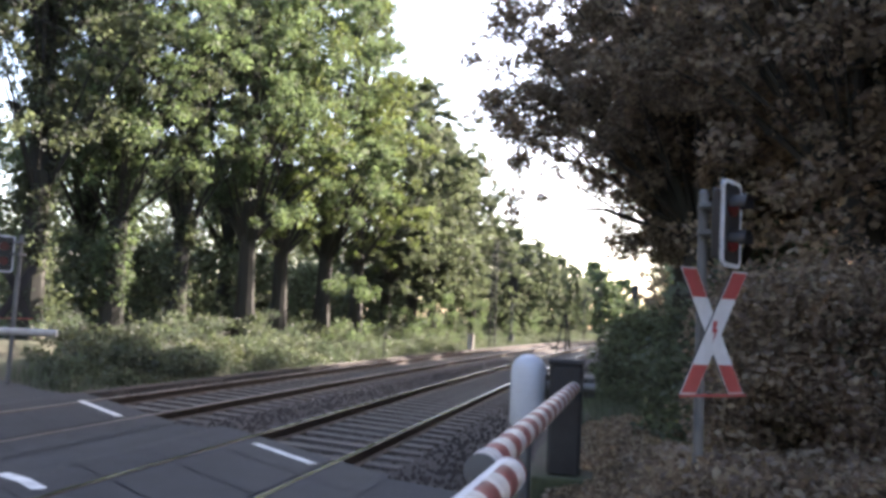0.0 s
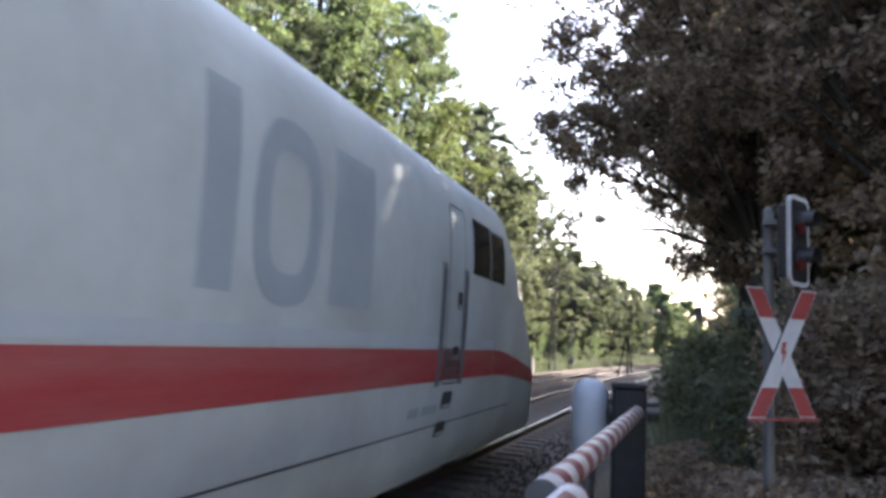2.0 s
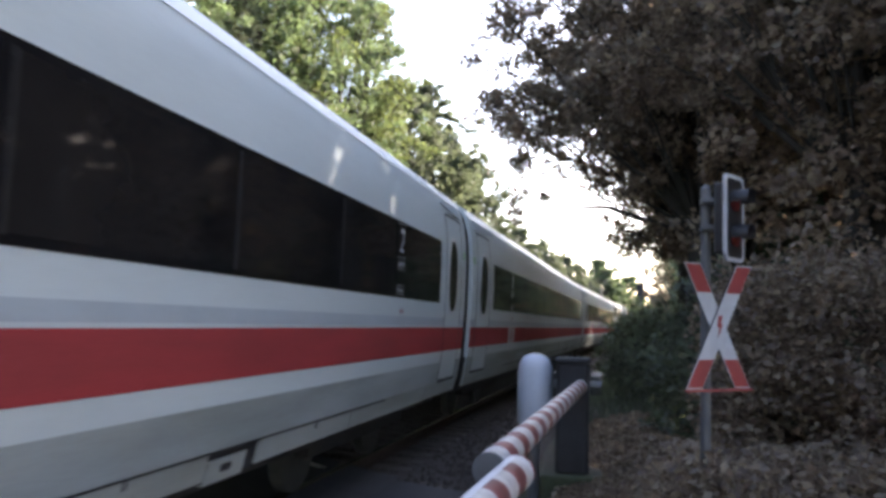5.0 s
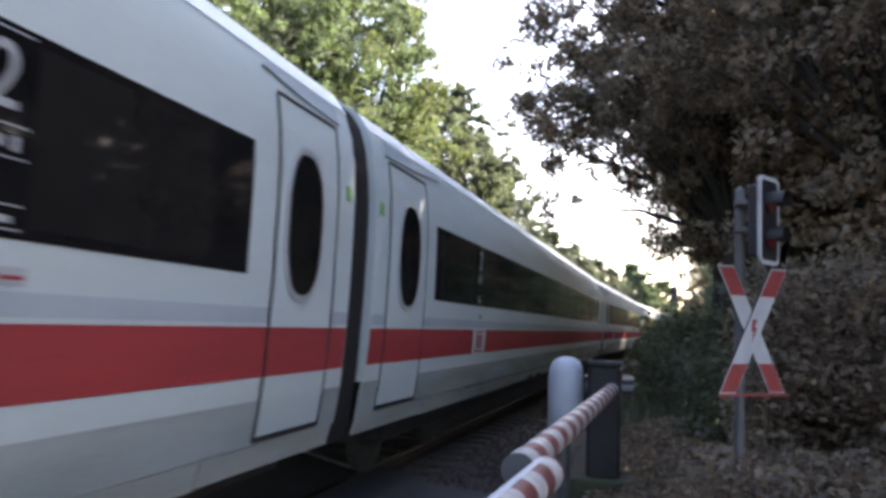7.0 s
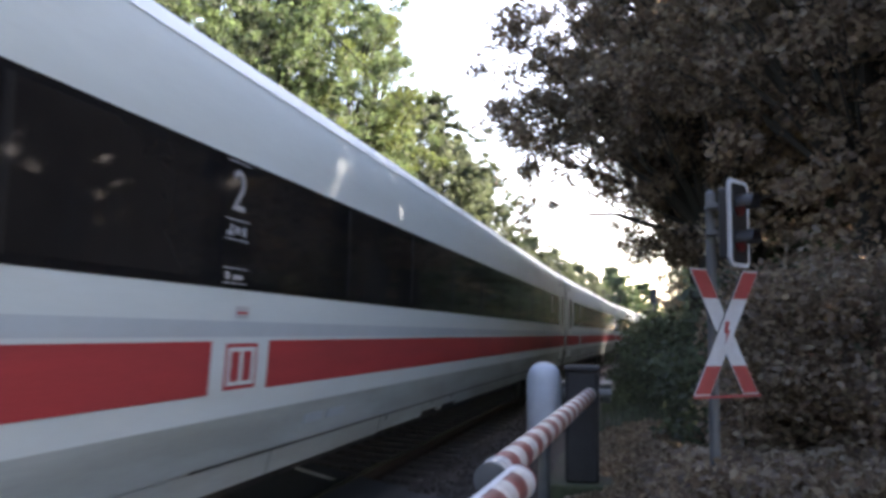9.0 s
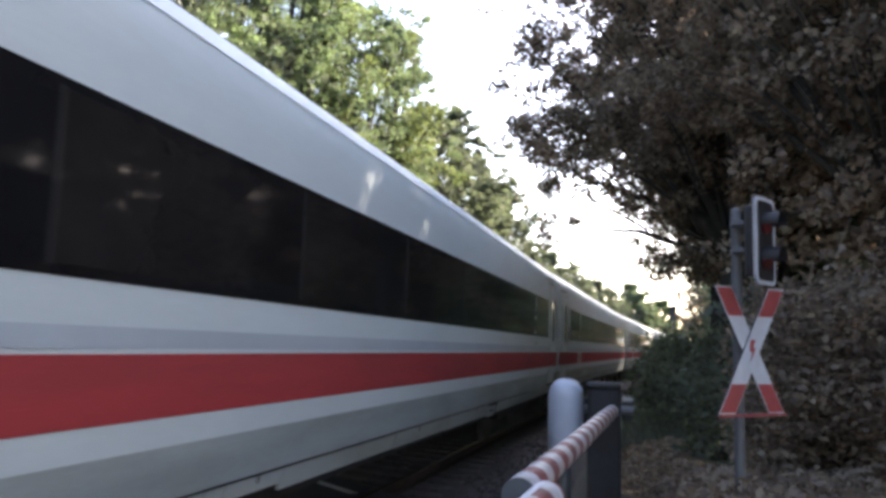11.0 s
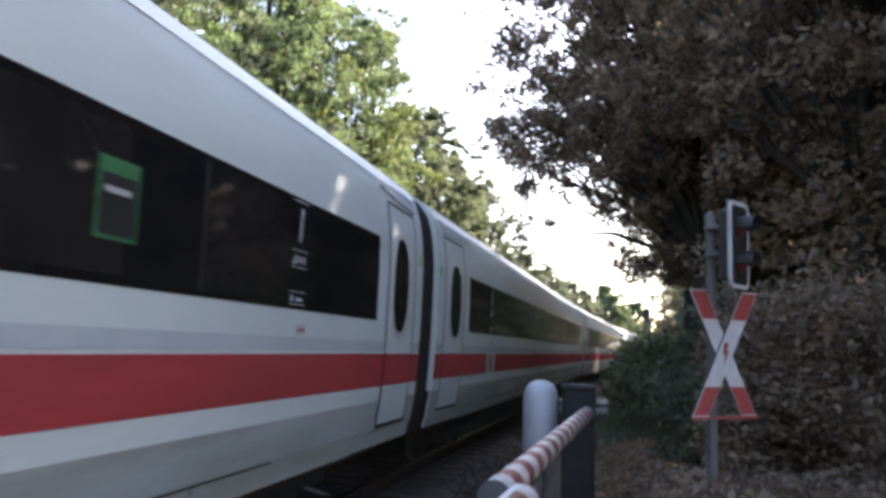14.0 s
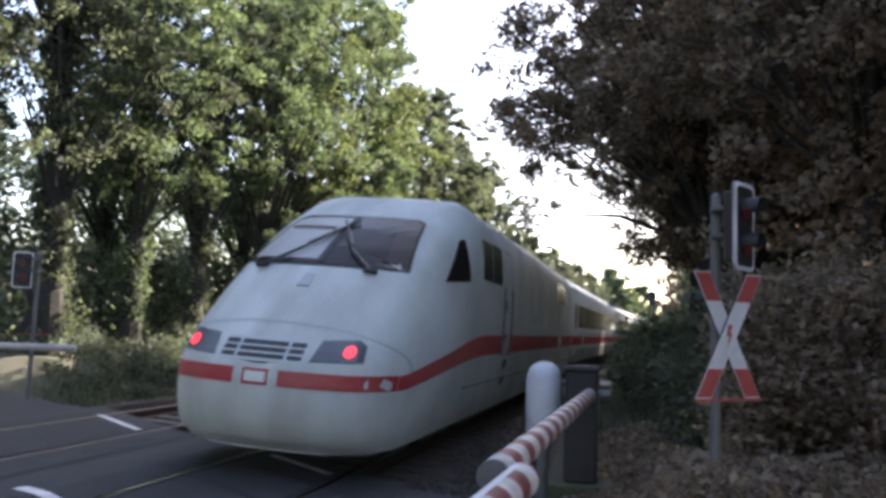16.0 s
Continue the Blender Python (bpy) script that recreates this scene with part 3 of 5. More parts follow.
def build_right_trees():
    big = make_tree(18.0, 4.9, 4.6, 31, M_leafglare, 90, 460, 0.061)
    over = make_tree(18.0, 3.9, 5.0, 36, M_leafglare, 84, 350, 0.061)
    tall = make_tree(18.0, 4.0, 1.2, 32, M_leafglare, 100, 190, 0.066)
    mid = make_tree(15.0, 3.2, 0.9, 33, M_leafglare, 36, 150, 0.13)
    # coarse filler trees, mostly unseen, added to block sky and sun
    plain = make_tree(17.0, 4.2, 0.9, 35, M_leafglare, 15, 120, 0.33)
    # hidden tall trees added to throw shade on the left bank
    lofty = make_tree(27.0, 3.7, 8.5, 37, M_leafglare, 40, 190, 0.14)
    low = make_tree(8.0, 2.6, 0.5, 34, M_leaf, 60, 110, 0.13)
    # entries with negative y stand unseen behind the camera as light blockers
    for i, (x, y, k, g) in enumerate([(1.7, 18.5, big, 1.0), (3.7, 13.4, over, 1.0), (3.3, 24.0, over, 0.95), (1.6, 21.8, over, 0.93), (5.4, 12.8, tall, 1.1), (6.4, 9.6, tall, 0.9), (6.6, 19.5, mid, 0.85), (5.5, 25.5, mid, 0.95), (10.4, 26.0, plain, 0.55), (11.0, 34.0, plain, 0.6), (12.0, 43.0, plain, 0.7), (6.4, 31.5, lofty, 1.0), (6.9, 37.5, lofty, 1.0),
                                    (7.4, 44, lofty, 1.02), (8.2, 50.5, lofty, 0.8), (9.0, 58, mid, 1.4), (10.2, 66, mid, 1.5), (11.4, 75, mid, 1.6), (5.4, 85, mid, 0.9), (6.5, 93, mid, 0.95), (7.8, 102, mid, 0.95), (10.5, 112, mid, 1.4), (13.0, 123, mid, 1.5), (15.5, 134, mid, 1.6), (9.4, 9.0, mid, 1.1), (13, 16, plain, 0.5), (9.0, 33.5, plain, 0.8), (10.2, 41.5, plain, 1.55), (11.0, 47.0, plain, 1.55), (19, 4, plain, 1.1), (21, -4, plain, 1.0), (7.5, -11, plain, 1.1), (5.5, -18, plain, 1.1), (8, -26, plain, 1.1), (13, -12, plain, 1.0), (-15, -3, plain, 1.1), (-14, -10, plain, 1.1), (-14, -17, plain, 1.1), (-13, -25, plain, 1.1), (-12, -34, plain, 1.1), (-17.5, 3.0, plain, 1.0), (-10.8, -13, plain, 1.4)]):
        t = plant_tree(k, pose(x, y, level(x, y), 0, 0, i * 61 % 360), "large backlit tree with glare-brightened brown leaves overhanging the railway" if k in (big, over) else "leafy tree with glare-brightened leaves beside the railway, some added unseen for shade", "trees beside the near track")
        t.scale = (g, g, g)
        if i == 0:
            add_low_limbs(t, Vector((x, y, level(x, y))))
    for i, (x, y, g) in enumerate([(8.5, 84, 0.75), (10.0, 97, 0.7), (12.5, 112, 0.8), (16.0, 130, 0.9), (-2.6, 150, 1.45), (-7.5, 158, 1.15), (-4.8, 172, 1.75), (1.2, 182, 1.5), (4.6, 196, 1.1), (8.2, 212, 1.1), (12.5, 232, 1.2), (16.5, 240, 1.3), (-13, 168, 1.4)]):
        t = plant_tree(low, pose(x, y, level(x, y), 0, 0, i * 83 % 360), "distant hazy green tree near the bend", "distant trees")
        t.scale = (g, g, g)


build_right_trees()


def build_thicket():
    """Dense leaf clumps added behind the first row of trees to shade the train."""
    rng = random.Random(41)
    c, r = [], []
    for i in range(1500):
        s = 9 + 150 * rng.random() ** 1.25
        f = rng.random()
        top = 12.5 + 1.5 * noise.noise((s * 0.15, 7, 0)) - 0.02 * max(0, s - 60)
        x, y = on_track(s, (6.4 if s > 22 else 8.4) + 5.0 * rng.random() + 0.10 * max(0.0, 60 - s) * (0.25 if s > 22 else 0))
        c.append((x, y, 0.3 + top * f))
        r.append((1.1, 1.1, 0.9))
    h = new("thicket", leaves_mesh("thicket", c, r, 48, 0.24, M_leafdark, 42))
    tagged(h, "dense leaf mass added behind the first trees to block sun", "thicket", kind="stuff")


build_thicket()


def build_hedge():
    """Dark hedge and scrub along the near side."""
    rng = random.Random(8)
    c, r = [], []
    for i in range(300):
        y = 9.0 + 3.2 * rng.random()
        x = 1.0 + 3.6 * rng.random() + (y - 9) * 0.1
        c.append((x, y, 0.15 + 2.3 * rng.random()))
        r.append((0.42, 0.42, 0.42))
    for i in range(200):
        y = 6.9 + 2.5 * rng.random()
        c.append((0.45 + 2.4 * rng.random() + (y - 7.9) * 0.1, y, 0.02 + 0.45 * rng.random()))
        r.append((0.35, 0.35, 0.2))
    for i in range(460):
        x, y = -0.5 + 1.9 * rng.random(), 5.2 + 11.0 * rng.random()
        c.append((x, y, ground_level(x, y) + 0.02 + 0.10 * rng.random()))
        r.append((0.24, 0.24, 0.11))
    near = new("hedge", leaves_mesh("hedge", c, r, 190, 0.045, M_leafglare, 4))
    tagged(near, "dense brownish hedge in deep shade behind the sign", "hedge", kind="stuff")
    c, r = [], []
    for i in range(520):
        s = 10 + 66 * rng.random()
        off = (3.5 if s > 21 else 4.1) + 2.6 * rng.random() ** 1.3 + 0.8 * max(0, (20 - s) / 10)
        x, y = on_track(s, off)
        h = 2.0 + 0.7 * noise.noise((s * 0.3, 0, 0)) - 0.008 * s
        c.append((x, y, 0.1 + h * rng.random()))
        r.append((0.5, 0.6, 0.45))
    # hidden bulk farther on, added to keep bright sky off the train's flank
    for i in range(420):
        s = 74 + 110 * rng.random()
        x, y = on_track(s, 3.6 + 5.0 * rng.random())
        c.append((x, y, 0.2 + 9.5 * rng.random()))
        r.append((1.3, 1.6, 1.1))
    h = new("scrub", leaves_mesh("scrub", c, r, 120, 0.075, M_leafdark, 5))
    tagged(h, "dense dark green scrub along the near track, far end added to block light", "hedge", kind="stuff")


build_hedge()


def build_bank():
    rng = random.Random(9)
    c, r = [], []
    for i in range(1250):
        s = 6 + 150 * rng.random() ** 1.35
        u = rng.random()
        off = -SPACING - 3.0 - 4.2 * u - max(0.0, (16 - s) * 0.18)
        x, y = on_track(s, off)
        q = (Vector((x, y)) - ROAD_EDGE).dot(ROAD_SIDE)
        if q < 0.8 + u:
            continue
        h = (0.25 + 0.85 * u) * (0.6 + 0.6 * rng.random())
        c.append((x, y, ground_level(x, y) + 0.1 + h * rng.random()))
        r.append((0.5, 0.55, 0.26))
    h = new("bank_weeds", leaves_mesh("bank_weeds", c, r, 170, 0.055, M_weed, 6))
    tagged(h, "tangled green brambles and weeds on the railway bank", "weeds", kind="stuff")
    # upright shrubs in the growth
    cs, rs = [], []
    for s, off, hh in ((36.5, -9.3, 3.2), (46, -9.2, 1.8), (52, -8.8, 3.0), (62, -9.0, 3.2), (75, -9.0, 3.0), (90, -9, 3)):
        x, y = on_track(s, off)
        z = ground_level(x, y)
        for k in range(15):
            cs.append((x + rng.uniform(-1.2, 1.2), y + rng.uniform(-1.8, 1.8), z + 0.2 + hh * rng.random()))
            rs.append((0.45, 0.5, 0.4))
    h2 = new("shrubs", leaves_mesh("shrubs", cs, rs, 150, 0.07, M_leaf, 7))
    tagged(h2, "sunlit green shrubs at the foot of the trees", "shrubs", kind="stuff")
    # grass on the verges
    n = 26000
    g = np.random.default_rng(3)
    s = 8 + 70 * g.random(n) ** 1.3
    o = np.where(g.random(n) < 0.7, -SPACING - 2.5 - 2.6 * g.random(n), 2.9 + 1.6 * g.random(n))
    s = np.where((o > 0) & (s < 16), s + 14, s)
    pts = np.array([(*on_track(a, b), 0.0) for a, b in zip(s, o)])
    keep = [(Vector((p[0], p[1])) - ROAD_EDGE).dot(ROAD_SIDE) > 0.25 for p in pts]
    pts = pts[keep]
    pts[:, 2] = [ground_level(p[0], p[1]) for p in pts]
    n = len(pts)
    w = g.random(n) * 6.28
    h = 0.12 + 0.3 * g.random(n)
    d = np.c_[np.cos(w), np.sin(w), np.zeros(n)] * 0.012
    top = pts + np.c_[g.normal(size=n) * 0.08, g.normal(size=n) * 0.08, h]
    v = np.stack([pts - d, pts + d, top], 1).reshape(-1, 3)
    me = bpy.data.meshes.new("grass")
    me.vertices.add(n * 3)
    me.vertices.foreach_set("co", v.reshape(-1))
    me.loops.add(n * 3)
    me.loops.foreach_set("vertex_index", np.arange(n * 3, dtype=np.int32))
    me.polygons.add(n)
    me.polygons.foreach_set("loop_start", np.arange(0, n * 3, 3, dtype=np.int32))
    me.update(calc_edges=True)
    me.materials.append(M_weed)
    tagged(new("grass", me), "thin dry grass blades on the track verge", "grass", kind="stuff")


build_bank()

# ---- the train ----
PITCH, HALF_COACH = 26.4, 12.91
# outline of a coach, lateral and height, from the skirt to the ridge
OUTLINE = [(1.36, 0.52), (1.41, 0.70), (1.455, 0.92), (1.485, 1.20), (1.495, 1.50), (1.495, 2.00), (1.485, 2.40), (1.47, 2.75), (1.44, 3.02), (1.395, 3.25), (1.32, 3.45), (1.20, 3.61), (1.0, 3.73), (0.70, 3.81), (0.38, 3.85), (0.0, 3.87)]


def half_width(z):
    for (x0, z0), (x1, z1) in zip(OUTLINE, OUTLINE[1:]):
        if z0 <= z <= z1:
            return x0 + (x1 - x0) * (z - z0) / (z1 - z0)
    return OUTLINE[0][0] if z < OUTLINE[0][1] else 0.0


def side_patch(y0, y1, z0, z1, proud, side=1, nz=None, ny=2, thick=0.03):
    """A piece of the flank's skin, standing proud of it."""
    zs = sorted({z0, z1, *[z for _, z in OUTLINE if z0 < z < z1]})
    ys = [y0 + (y1 - y0) * i / (ny - 1) for i in range(ny)]
    rows = [[(side * (half_width(z) + proud), y, z) for y in ys] for z in zs]
    sh = Shape().sheet(rows)
    inner = [[(side * (half_width(z) + proud - thick), y, z) for y in ys] for z in zs]
    sh.sheet([rows[0], inner[0]]).sheet([rows[-1], inner[-1]])
    sh.sheet([[r[0] for r in rows], [r[0] for r in inner]]).sheet([[r[-1] for r in rows], [r[-1] for r in inner]])
    return sh


def outline_patch(points, proud, side=1, thick=0.02):
    """A flat-ended patch of any outline (y, z) laid on the flank."""
    n = len(points)
    cy, cz = sum(p[0] for p in points) / n, sum(p[1] for p in points) / n
    vs = [(side * (half_width(z) + proud), y, z) for y, z in points] + [(side * (half_width(z) + proud - thick), y, z) for y, z in points]
    mid = [(cy + (y - cy) * 0.5, cz + (z - cz) * 0.5) for y, z in points]
    vs += [(side * (half_width(z) + proud), y, z) for y, z in mid]
    fs = [(i, (i + 1) % n, (i + 1) % n + n, i + n) for i in range(n)]
    fs += [(i, (i + 1) % n, 2 * n + (i + 1) % n, 2 * n + i) for i in range(n)] + [tuple(range(2 * n, 3 * n))]
    return Shape().add(vs, fs)


def ring_patch(points, grow, proud, side=1):
    n = len(points)
    cy, cz = sum(p[0] for p in points) / n, sum(p[1] for p in points) / n
    out = []
    for y, z in points:
        d = math.hypot(y - cy, z - cz)
        out.append((y + (y - cy) / d * grow, z + (z - cz) / d * grow))
    vs = [(side * (half_width(z) + proud), y, z) for y, z in points] + [(side * (half_width(z) + proud), y, z) for y, z in out] + [(side * (half_width(z) - 0.01), y, z) for y, z in out]
    fs = [(i, (i + 1) % n, n + (i + 1) % n, n + i) for i in range(n)] + [(n + i, n + (i + 1) % n, 2 * n + (i + 1) % n, 2 * n + i) for i in range(n)]
    return Shape().add(vs, fs)


def oval(cy, cz, a, b, n=28, e=2.6):
    out = []
    for i in range(n):
        w = 2 * math.pi * i / n
        c, s = math.cos(w), math.sin(w)
        out.append((cy + a * math.copysign(abs(c) ** (2 / e), c), cz + b * math.copysign(abs(s) ** (2 / e), s)))
    return out


def line_patch(pts, width, proud, side=1):
    """A narrow seam along points (y, z) of the flank."""
    sh = Shape()
    for (y0, z0), (y1, z1) in zip(pts, pts[1:]):
        k = max(1, int(abs(z1 - z0) / 0.12))
        d = math.hypot(y1 - y0, z1 - z0)
        ny, nz = -(z1 - z0) / d * width / 2, (y1 - y0) / d * width / 2
        rows = []
        for i in range(k + 1):
            y, z = y0 + (y1 - y0) * i / k, z0 + (z1 - z0) * i / k
            rows.append([(side * (half_width(z + nz) + proud), y + ny, z + nz), (side * (half_width(z - nz) + proud), y - ny, z - nz)])
        sh.sheet(rows)
    return sh


def text_mesh(body, size, mat, parent, name, y, z, label, proud=0.012):
    cu = bpy.data.curves.new(name, "FONT")
    cu.body, cu.size, cu.extrude = body, size, 0.002
    cu.align_x, cu.align_y = "CENTER", "CENTER"
    tmp = bpy.data.objects.new(name, cu)
    me = bpy.data.meshes.new_from_object(tmp)
    bpy.data.objects.remove(tmp)
    me.materials.clear()
    me.materials.append(mat)
    ob = part(name, me, mat, parent, label)
    ob.matrix_basis = pose(half_width(z) + proud, y, z, 90, 0, 90)
    return ob


def loft(outline, ys):
    full = [(x, z) for x, z in outline] + [(-x, z) for x, z in reversed(outline[:-1])]
    return [[(x, y, z) for x, z in full] for y in ys]


def build_bogie(parent, y):
    sh = Shape()
    for sx in (-1, 1):
        sh.box(sx * 1.0 - 0.08, sx * 1.0 + 0.08, y - 1.7, y + 1.7, 0.42, 0.66, None, 0.03)
    sh.box(-1.0, 1.0, y - 0.2, y + 0.2, 0.4, 0.6, None, 0.03)
    bg = part("bogie", sh, M_under, parent, "black bogie frame")
    for dy in (-1.25, 1.25):
        w = Shape()
        for sx in (-0.7535, 0.7535):
            n = 28
            w.tube([(sx - 0.06, y + dy, 0.46), (sx - 0.035, y + dy, 0.46), (sx + 0.06, y + dy, 0.46)], [0.46, 0.46, 0.455], n)
        w.tube([(-0.75, y + dy, 0.46), (0.75, y + dy, 0.46)], 0.08, 10)
        part("wheelset", w, M_darksteel, bg, "steel wheels on an axle")


def build_door(parent, y, side, sw):
    """A plug door with an oval window; y its middle, sw the direction of the car's end."""
    a = 0.60 if sw < 0 else 0.525
    d = part("door", side_patch(y - a, y + a, 0.93, 3.24, 0.006, side), M_white, parent, "white plug door")
    seam = line_patch([(y - a, 0.93), (y - a, 3.24)], 0.035, 0.009, side)
    s2 = line_patch([(y + a, 0.93), (y + a, 3.24)], 0.035, 0.009, side)
    s3 = line_patch([(y - a, 3.24), (y + a, 3.24)], 0.03, 0.009, side)
    s4 = line_patch([(y - a, 0.94), (y + a, 0.94)], 0.04, 0.012, side)
    for s in (s2, s3, s4):
        seam.add(s.v, s.f)
    part("door_seam", seam, M_seam, d, "dark rubber door seal")
    o = oval(y + 0.02, 2.40, 0.32, 0.50) if sw < 0 else oval(y - 0.07, 2.40, 0.285, 0.50)
    part("door_window", outline_patch(o, 0.012, side), M_glass, d, "dark oval door window")
    part("window_rim", ring_patch(o, 0.05, 0.016, side), M_silver, d, "silver oval rim")
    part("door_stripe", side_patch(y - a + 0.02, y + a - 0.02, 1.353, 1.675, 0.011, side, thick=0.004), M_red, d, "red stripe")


def build_coach(klass):
    label = "white high-speed train coach with red stripe and dark window band, moving"
    c = thing("train_coach", Matrix(), label, "train car", "coaches of the train")
    ys = [-HALF_COACH, -HALF_COACH + 0.05] + [-12 + 2 * i for i in range(13)] + [HALF_COACH - 0.05, HALF_COACH]
    body = Shape().sheet(loft(OUTLINE[3:], ys))
    full = [(x, z) for x, z in OUTLINE[3:]] + [(-x, z) for x, z in reversed(OUTLINE[3:-1])]
    n = len(full)
    for k, y in ((0, -HALF_COACH), (1, HALF_COACH)):
        body.add([(x, y, z) for x, z in full], [tuple(range(n))])
    b = part("body", body, M_white, c, "white glossy body shell", smooth=True)
    for side in (1, -1):
        part("lower_panel", side_patch(-HALF_COACH, HALF_COACH, 0.90, 1.20, 0.001, side, ny=14), M_lower, c, "dusty lower flank, paint dimmed for weak light")
        for y0, y1, z0 in ((-12.88, -10.9, 0.73), (-10.88, -7.9, 0.72), (-7.88, -5.4, 0.72), (-5.38, -3.73, 0.73), (-3.72, -2.94, 0.785), (-2.93, -2.71, 0.73), (-2.70, -1.91, 0.785), (-1.90, 0.6, 0.735), (0.62, 2.7, 0.73), (2.72, 5.18, 0.72), (5.92, 7.9, 0.72), (7.92, 10.88, 0.72), (10.9, 12.88, 0.73)):
            part("skirt_panel", side_patch(y0, y1, z0, 0.895, -0.003, side), M_lower, c, "dusty skirt flap in the dimmed paint")
        part("hatch_recess", side_patch(5.19, 5.91, 0.70, 0.898, -0.02, side), M_seam, c, "dark recess in the skirt")
        part("hatch_plate", side_patch(5.21, 5.74, 0.685, 0.84, -0.008, side), M_lower, c, "pale plate in the recess")
        part("hatch_handle", side_patch(5.40, 5.52, 0.75, 0.80, 0.004, side), M_seam, c, "dark latch")
        part("window_band", side_patch(-10.93, 11.12, 2.00, 2.83, 0.004, side, ny=16), M_glass, c, "continuous band of dark glass")
        part("roof_edge", side_patch(-HALF_COACH + 0.01, HALF_COACH - 0.01, 3.45, 3.73, 0.008, side, ny=14, thick=0.01), M_rooflight, c, "glossy curved roof edge", smooth=True)
        pitch, wide, first = (2.42, 1.66, -9.26) if klass == "1" else (1.98, 1.52, -10.65)
        for k in range(8 if klass == "1" else 11):
            y0 = first + pitch * k
            pane = part("window_pane", side_patch(y0, y0 + wide, 2.05, 2.78, 0.008, side, thick=0.006), M_pane, c)
            part("pane_gasket", side_patch(y0 - 0.022, y0, 2.04, 2.79, 0.010, side, thick=0.008), M_bellow, pane, "dark rubber gasket")
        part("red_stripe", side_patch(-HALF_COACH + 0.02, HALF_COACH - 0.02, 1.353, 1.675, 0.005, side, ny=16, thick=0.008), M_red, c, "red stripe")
        part("grey_line", side_patch(-HALF_COACH + 0.02, HALF_COACH - 0.02, 1.70, 1.80, 0.004, side, ny=16, thick=0.006), M_greyband, c, "thin grey line")
        for sw in (-1, 1):
            build_door(c, 12.0 if sw > 0 else -11.92, side, sw)
            # roof-edge fairing above the door
            ya, yb = sw * (HALF_COACH - 0.32), sw * (HALF_COACH - (2.25 if sw < 0 else 1.6))
            f = outline_patch([(ya, 3.29), ((ya + yb) / 2, 3.31), (yb, 3.37), (yb + sw * 0.08, 3.41), ((ya + yb) / 2, 3.42), (ya, 3.43)], 0.022, side)
            part("rain_gutter", f, M_greyband, c, "grey rain gutter above the door")
    part("underframe", Shape().box(-1.2, 1.2, -HALF_COACH + 0.4, HALF_COACH - 0.4, 0.58, 1.25, None, 0.05), M_under, c, "black underframe")
    part("roof_ridge", Shape().box(-0.55, 0.55, -9, 9, 3.78, 3.86, None, 0.03), M_roof, c, "grey roof panels")
    # gangway bellows behind the coach
    bel = Shape()
    rows = []
    bo = [(x * 0.975, z) for x, z in OUTLINE[1:]]
    for i in range(9):
        k = 1.0 if i % 2 else 0.97
        y = -HALF_COACH - 0.90 * i / 8 + 0.005
        rows.append([(x * k, y, 0.5 + (z - 0.5) * (0.995 if i % 2 else 0.985)) for x, z in bo + [(-x, z) for x, z in reversed(bo[:-1])]])
    part("gangway_bellows", bel.sheet(rows), M_bellow, c, "dark ribbed rubber gangway")
    # class signs on the glass at both ends
    for sgn, logo in ((1, False), (-1, True)):
        y = 9.08 if sgn > 0 else (-8.72 if klass == "2" else -9.12)
        part("class_panel", side_patch(y - 0.18, y + 0.18, 2.02, 2.81, 0.011, 1, thick=0.004), M_glass, c, "dark sign panel on the glass")
        text_mesh(klass, 0.37, M_number, c, "class_number", y, 2.605, "white class numeral %s" % klass, 0.014)
        for z in (2.795, 2.43, 2.305, 2.125, 2.032):
            part("sign_line", side_patch(y - 0.15, y + 0.15, z, z + 0.007, 0.0135, 1, thick=0.003), M_number, c, "thin pale line")
        for dy, z, w, h in ((-0.09, 2.33, 0.07, 0.030), (-0.075, 2.365, 0.03, 0.035), (0.0, 2.345, 0.05, 0.045), (0.085, 2.335, 0.035, 0.06), (-0.10, 2.055, 0.045, 0.05), (0.035, 2.06, 0.12, 0.028)):
            part("sign_bar", side_patch(y + dy - w / 2, y + dy + w / 2, z, z + h, 0.0135, 1, thick=0.003), M_number, c, "small pale pictogram bar")
        part("notice_plate", side_patch(y + 0.06, y + 0.22, 1.82, 1.895, 0.007, 1, thick=0.004), M_number, c, "small pale notice plate")
        part("notice_line", side_patch(y + 0.075, y + 0.205, 1.845, 1.862, 0.009, 1, thick=0.003), M_red, c, "thin red line on the plate")
        if logo:
            y += 0.17
            part("logo_field", side_patch(y - 0.38, y + 0.38, 1.345, 1.683, 0.008, 1, thick=0.006), M_white, c, "white field in the stripe")
            part("logo_frame", side_patch(y - 0.21, y + 0.21, 1.37, 1.66, 0.011, 1, thick=0.003), M_red, c, "red rounded frame of a sign")
            part("logo_core", side_patch(y - 0.18, y + 0.18, 1.395, 1.635, 0.013, 1, thick=0.002), M_white, c, "white centre")
            for dy in (-0.09, 0.07):
                part("logo_block", side_patch(y + dy - 0.055, y + dy + 0.055, 1.42, 1.61, 0.015, 1, thick=0.002), M_red, c, "plain red block")
    for y in (-HALF_COACH + 0.14, HALF_COACH - 0.14):
        part("sticker", side_patch(y - 0.06, y + 0.06, 2.70, 2.82, 0.006, 1, thick=0.003), M_green, c, "small green sticker")
    # marks on the lower flank
    for y, w in ((-7.4, 0.36), (-6.94, 0.42)):
        part("flank_mark", side_patch(y, y + w, 1.03, 1.10, 0.005, 1, thick=0.003), M_letter, c, "grey unreadable mark")
    part("skirt_seam", line_patch([(-9, 0.90), (9, 0.90)], 0.016, 0.005), M_seam, c, "dark panel joint")
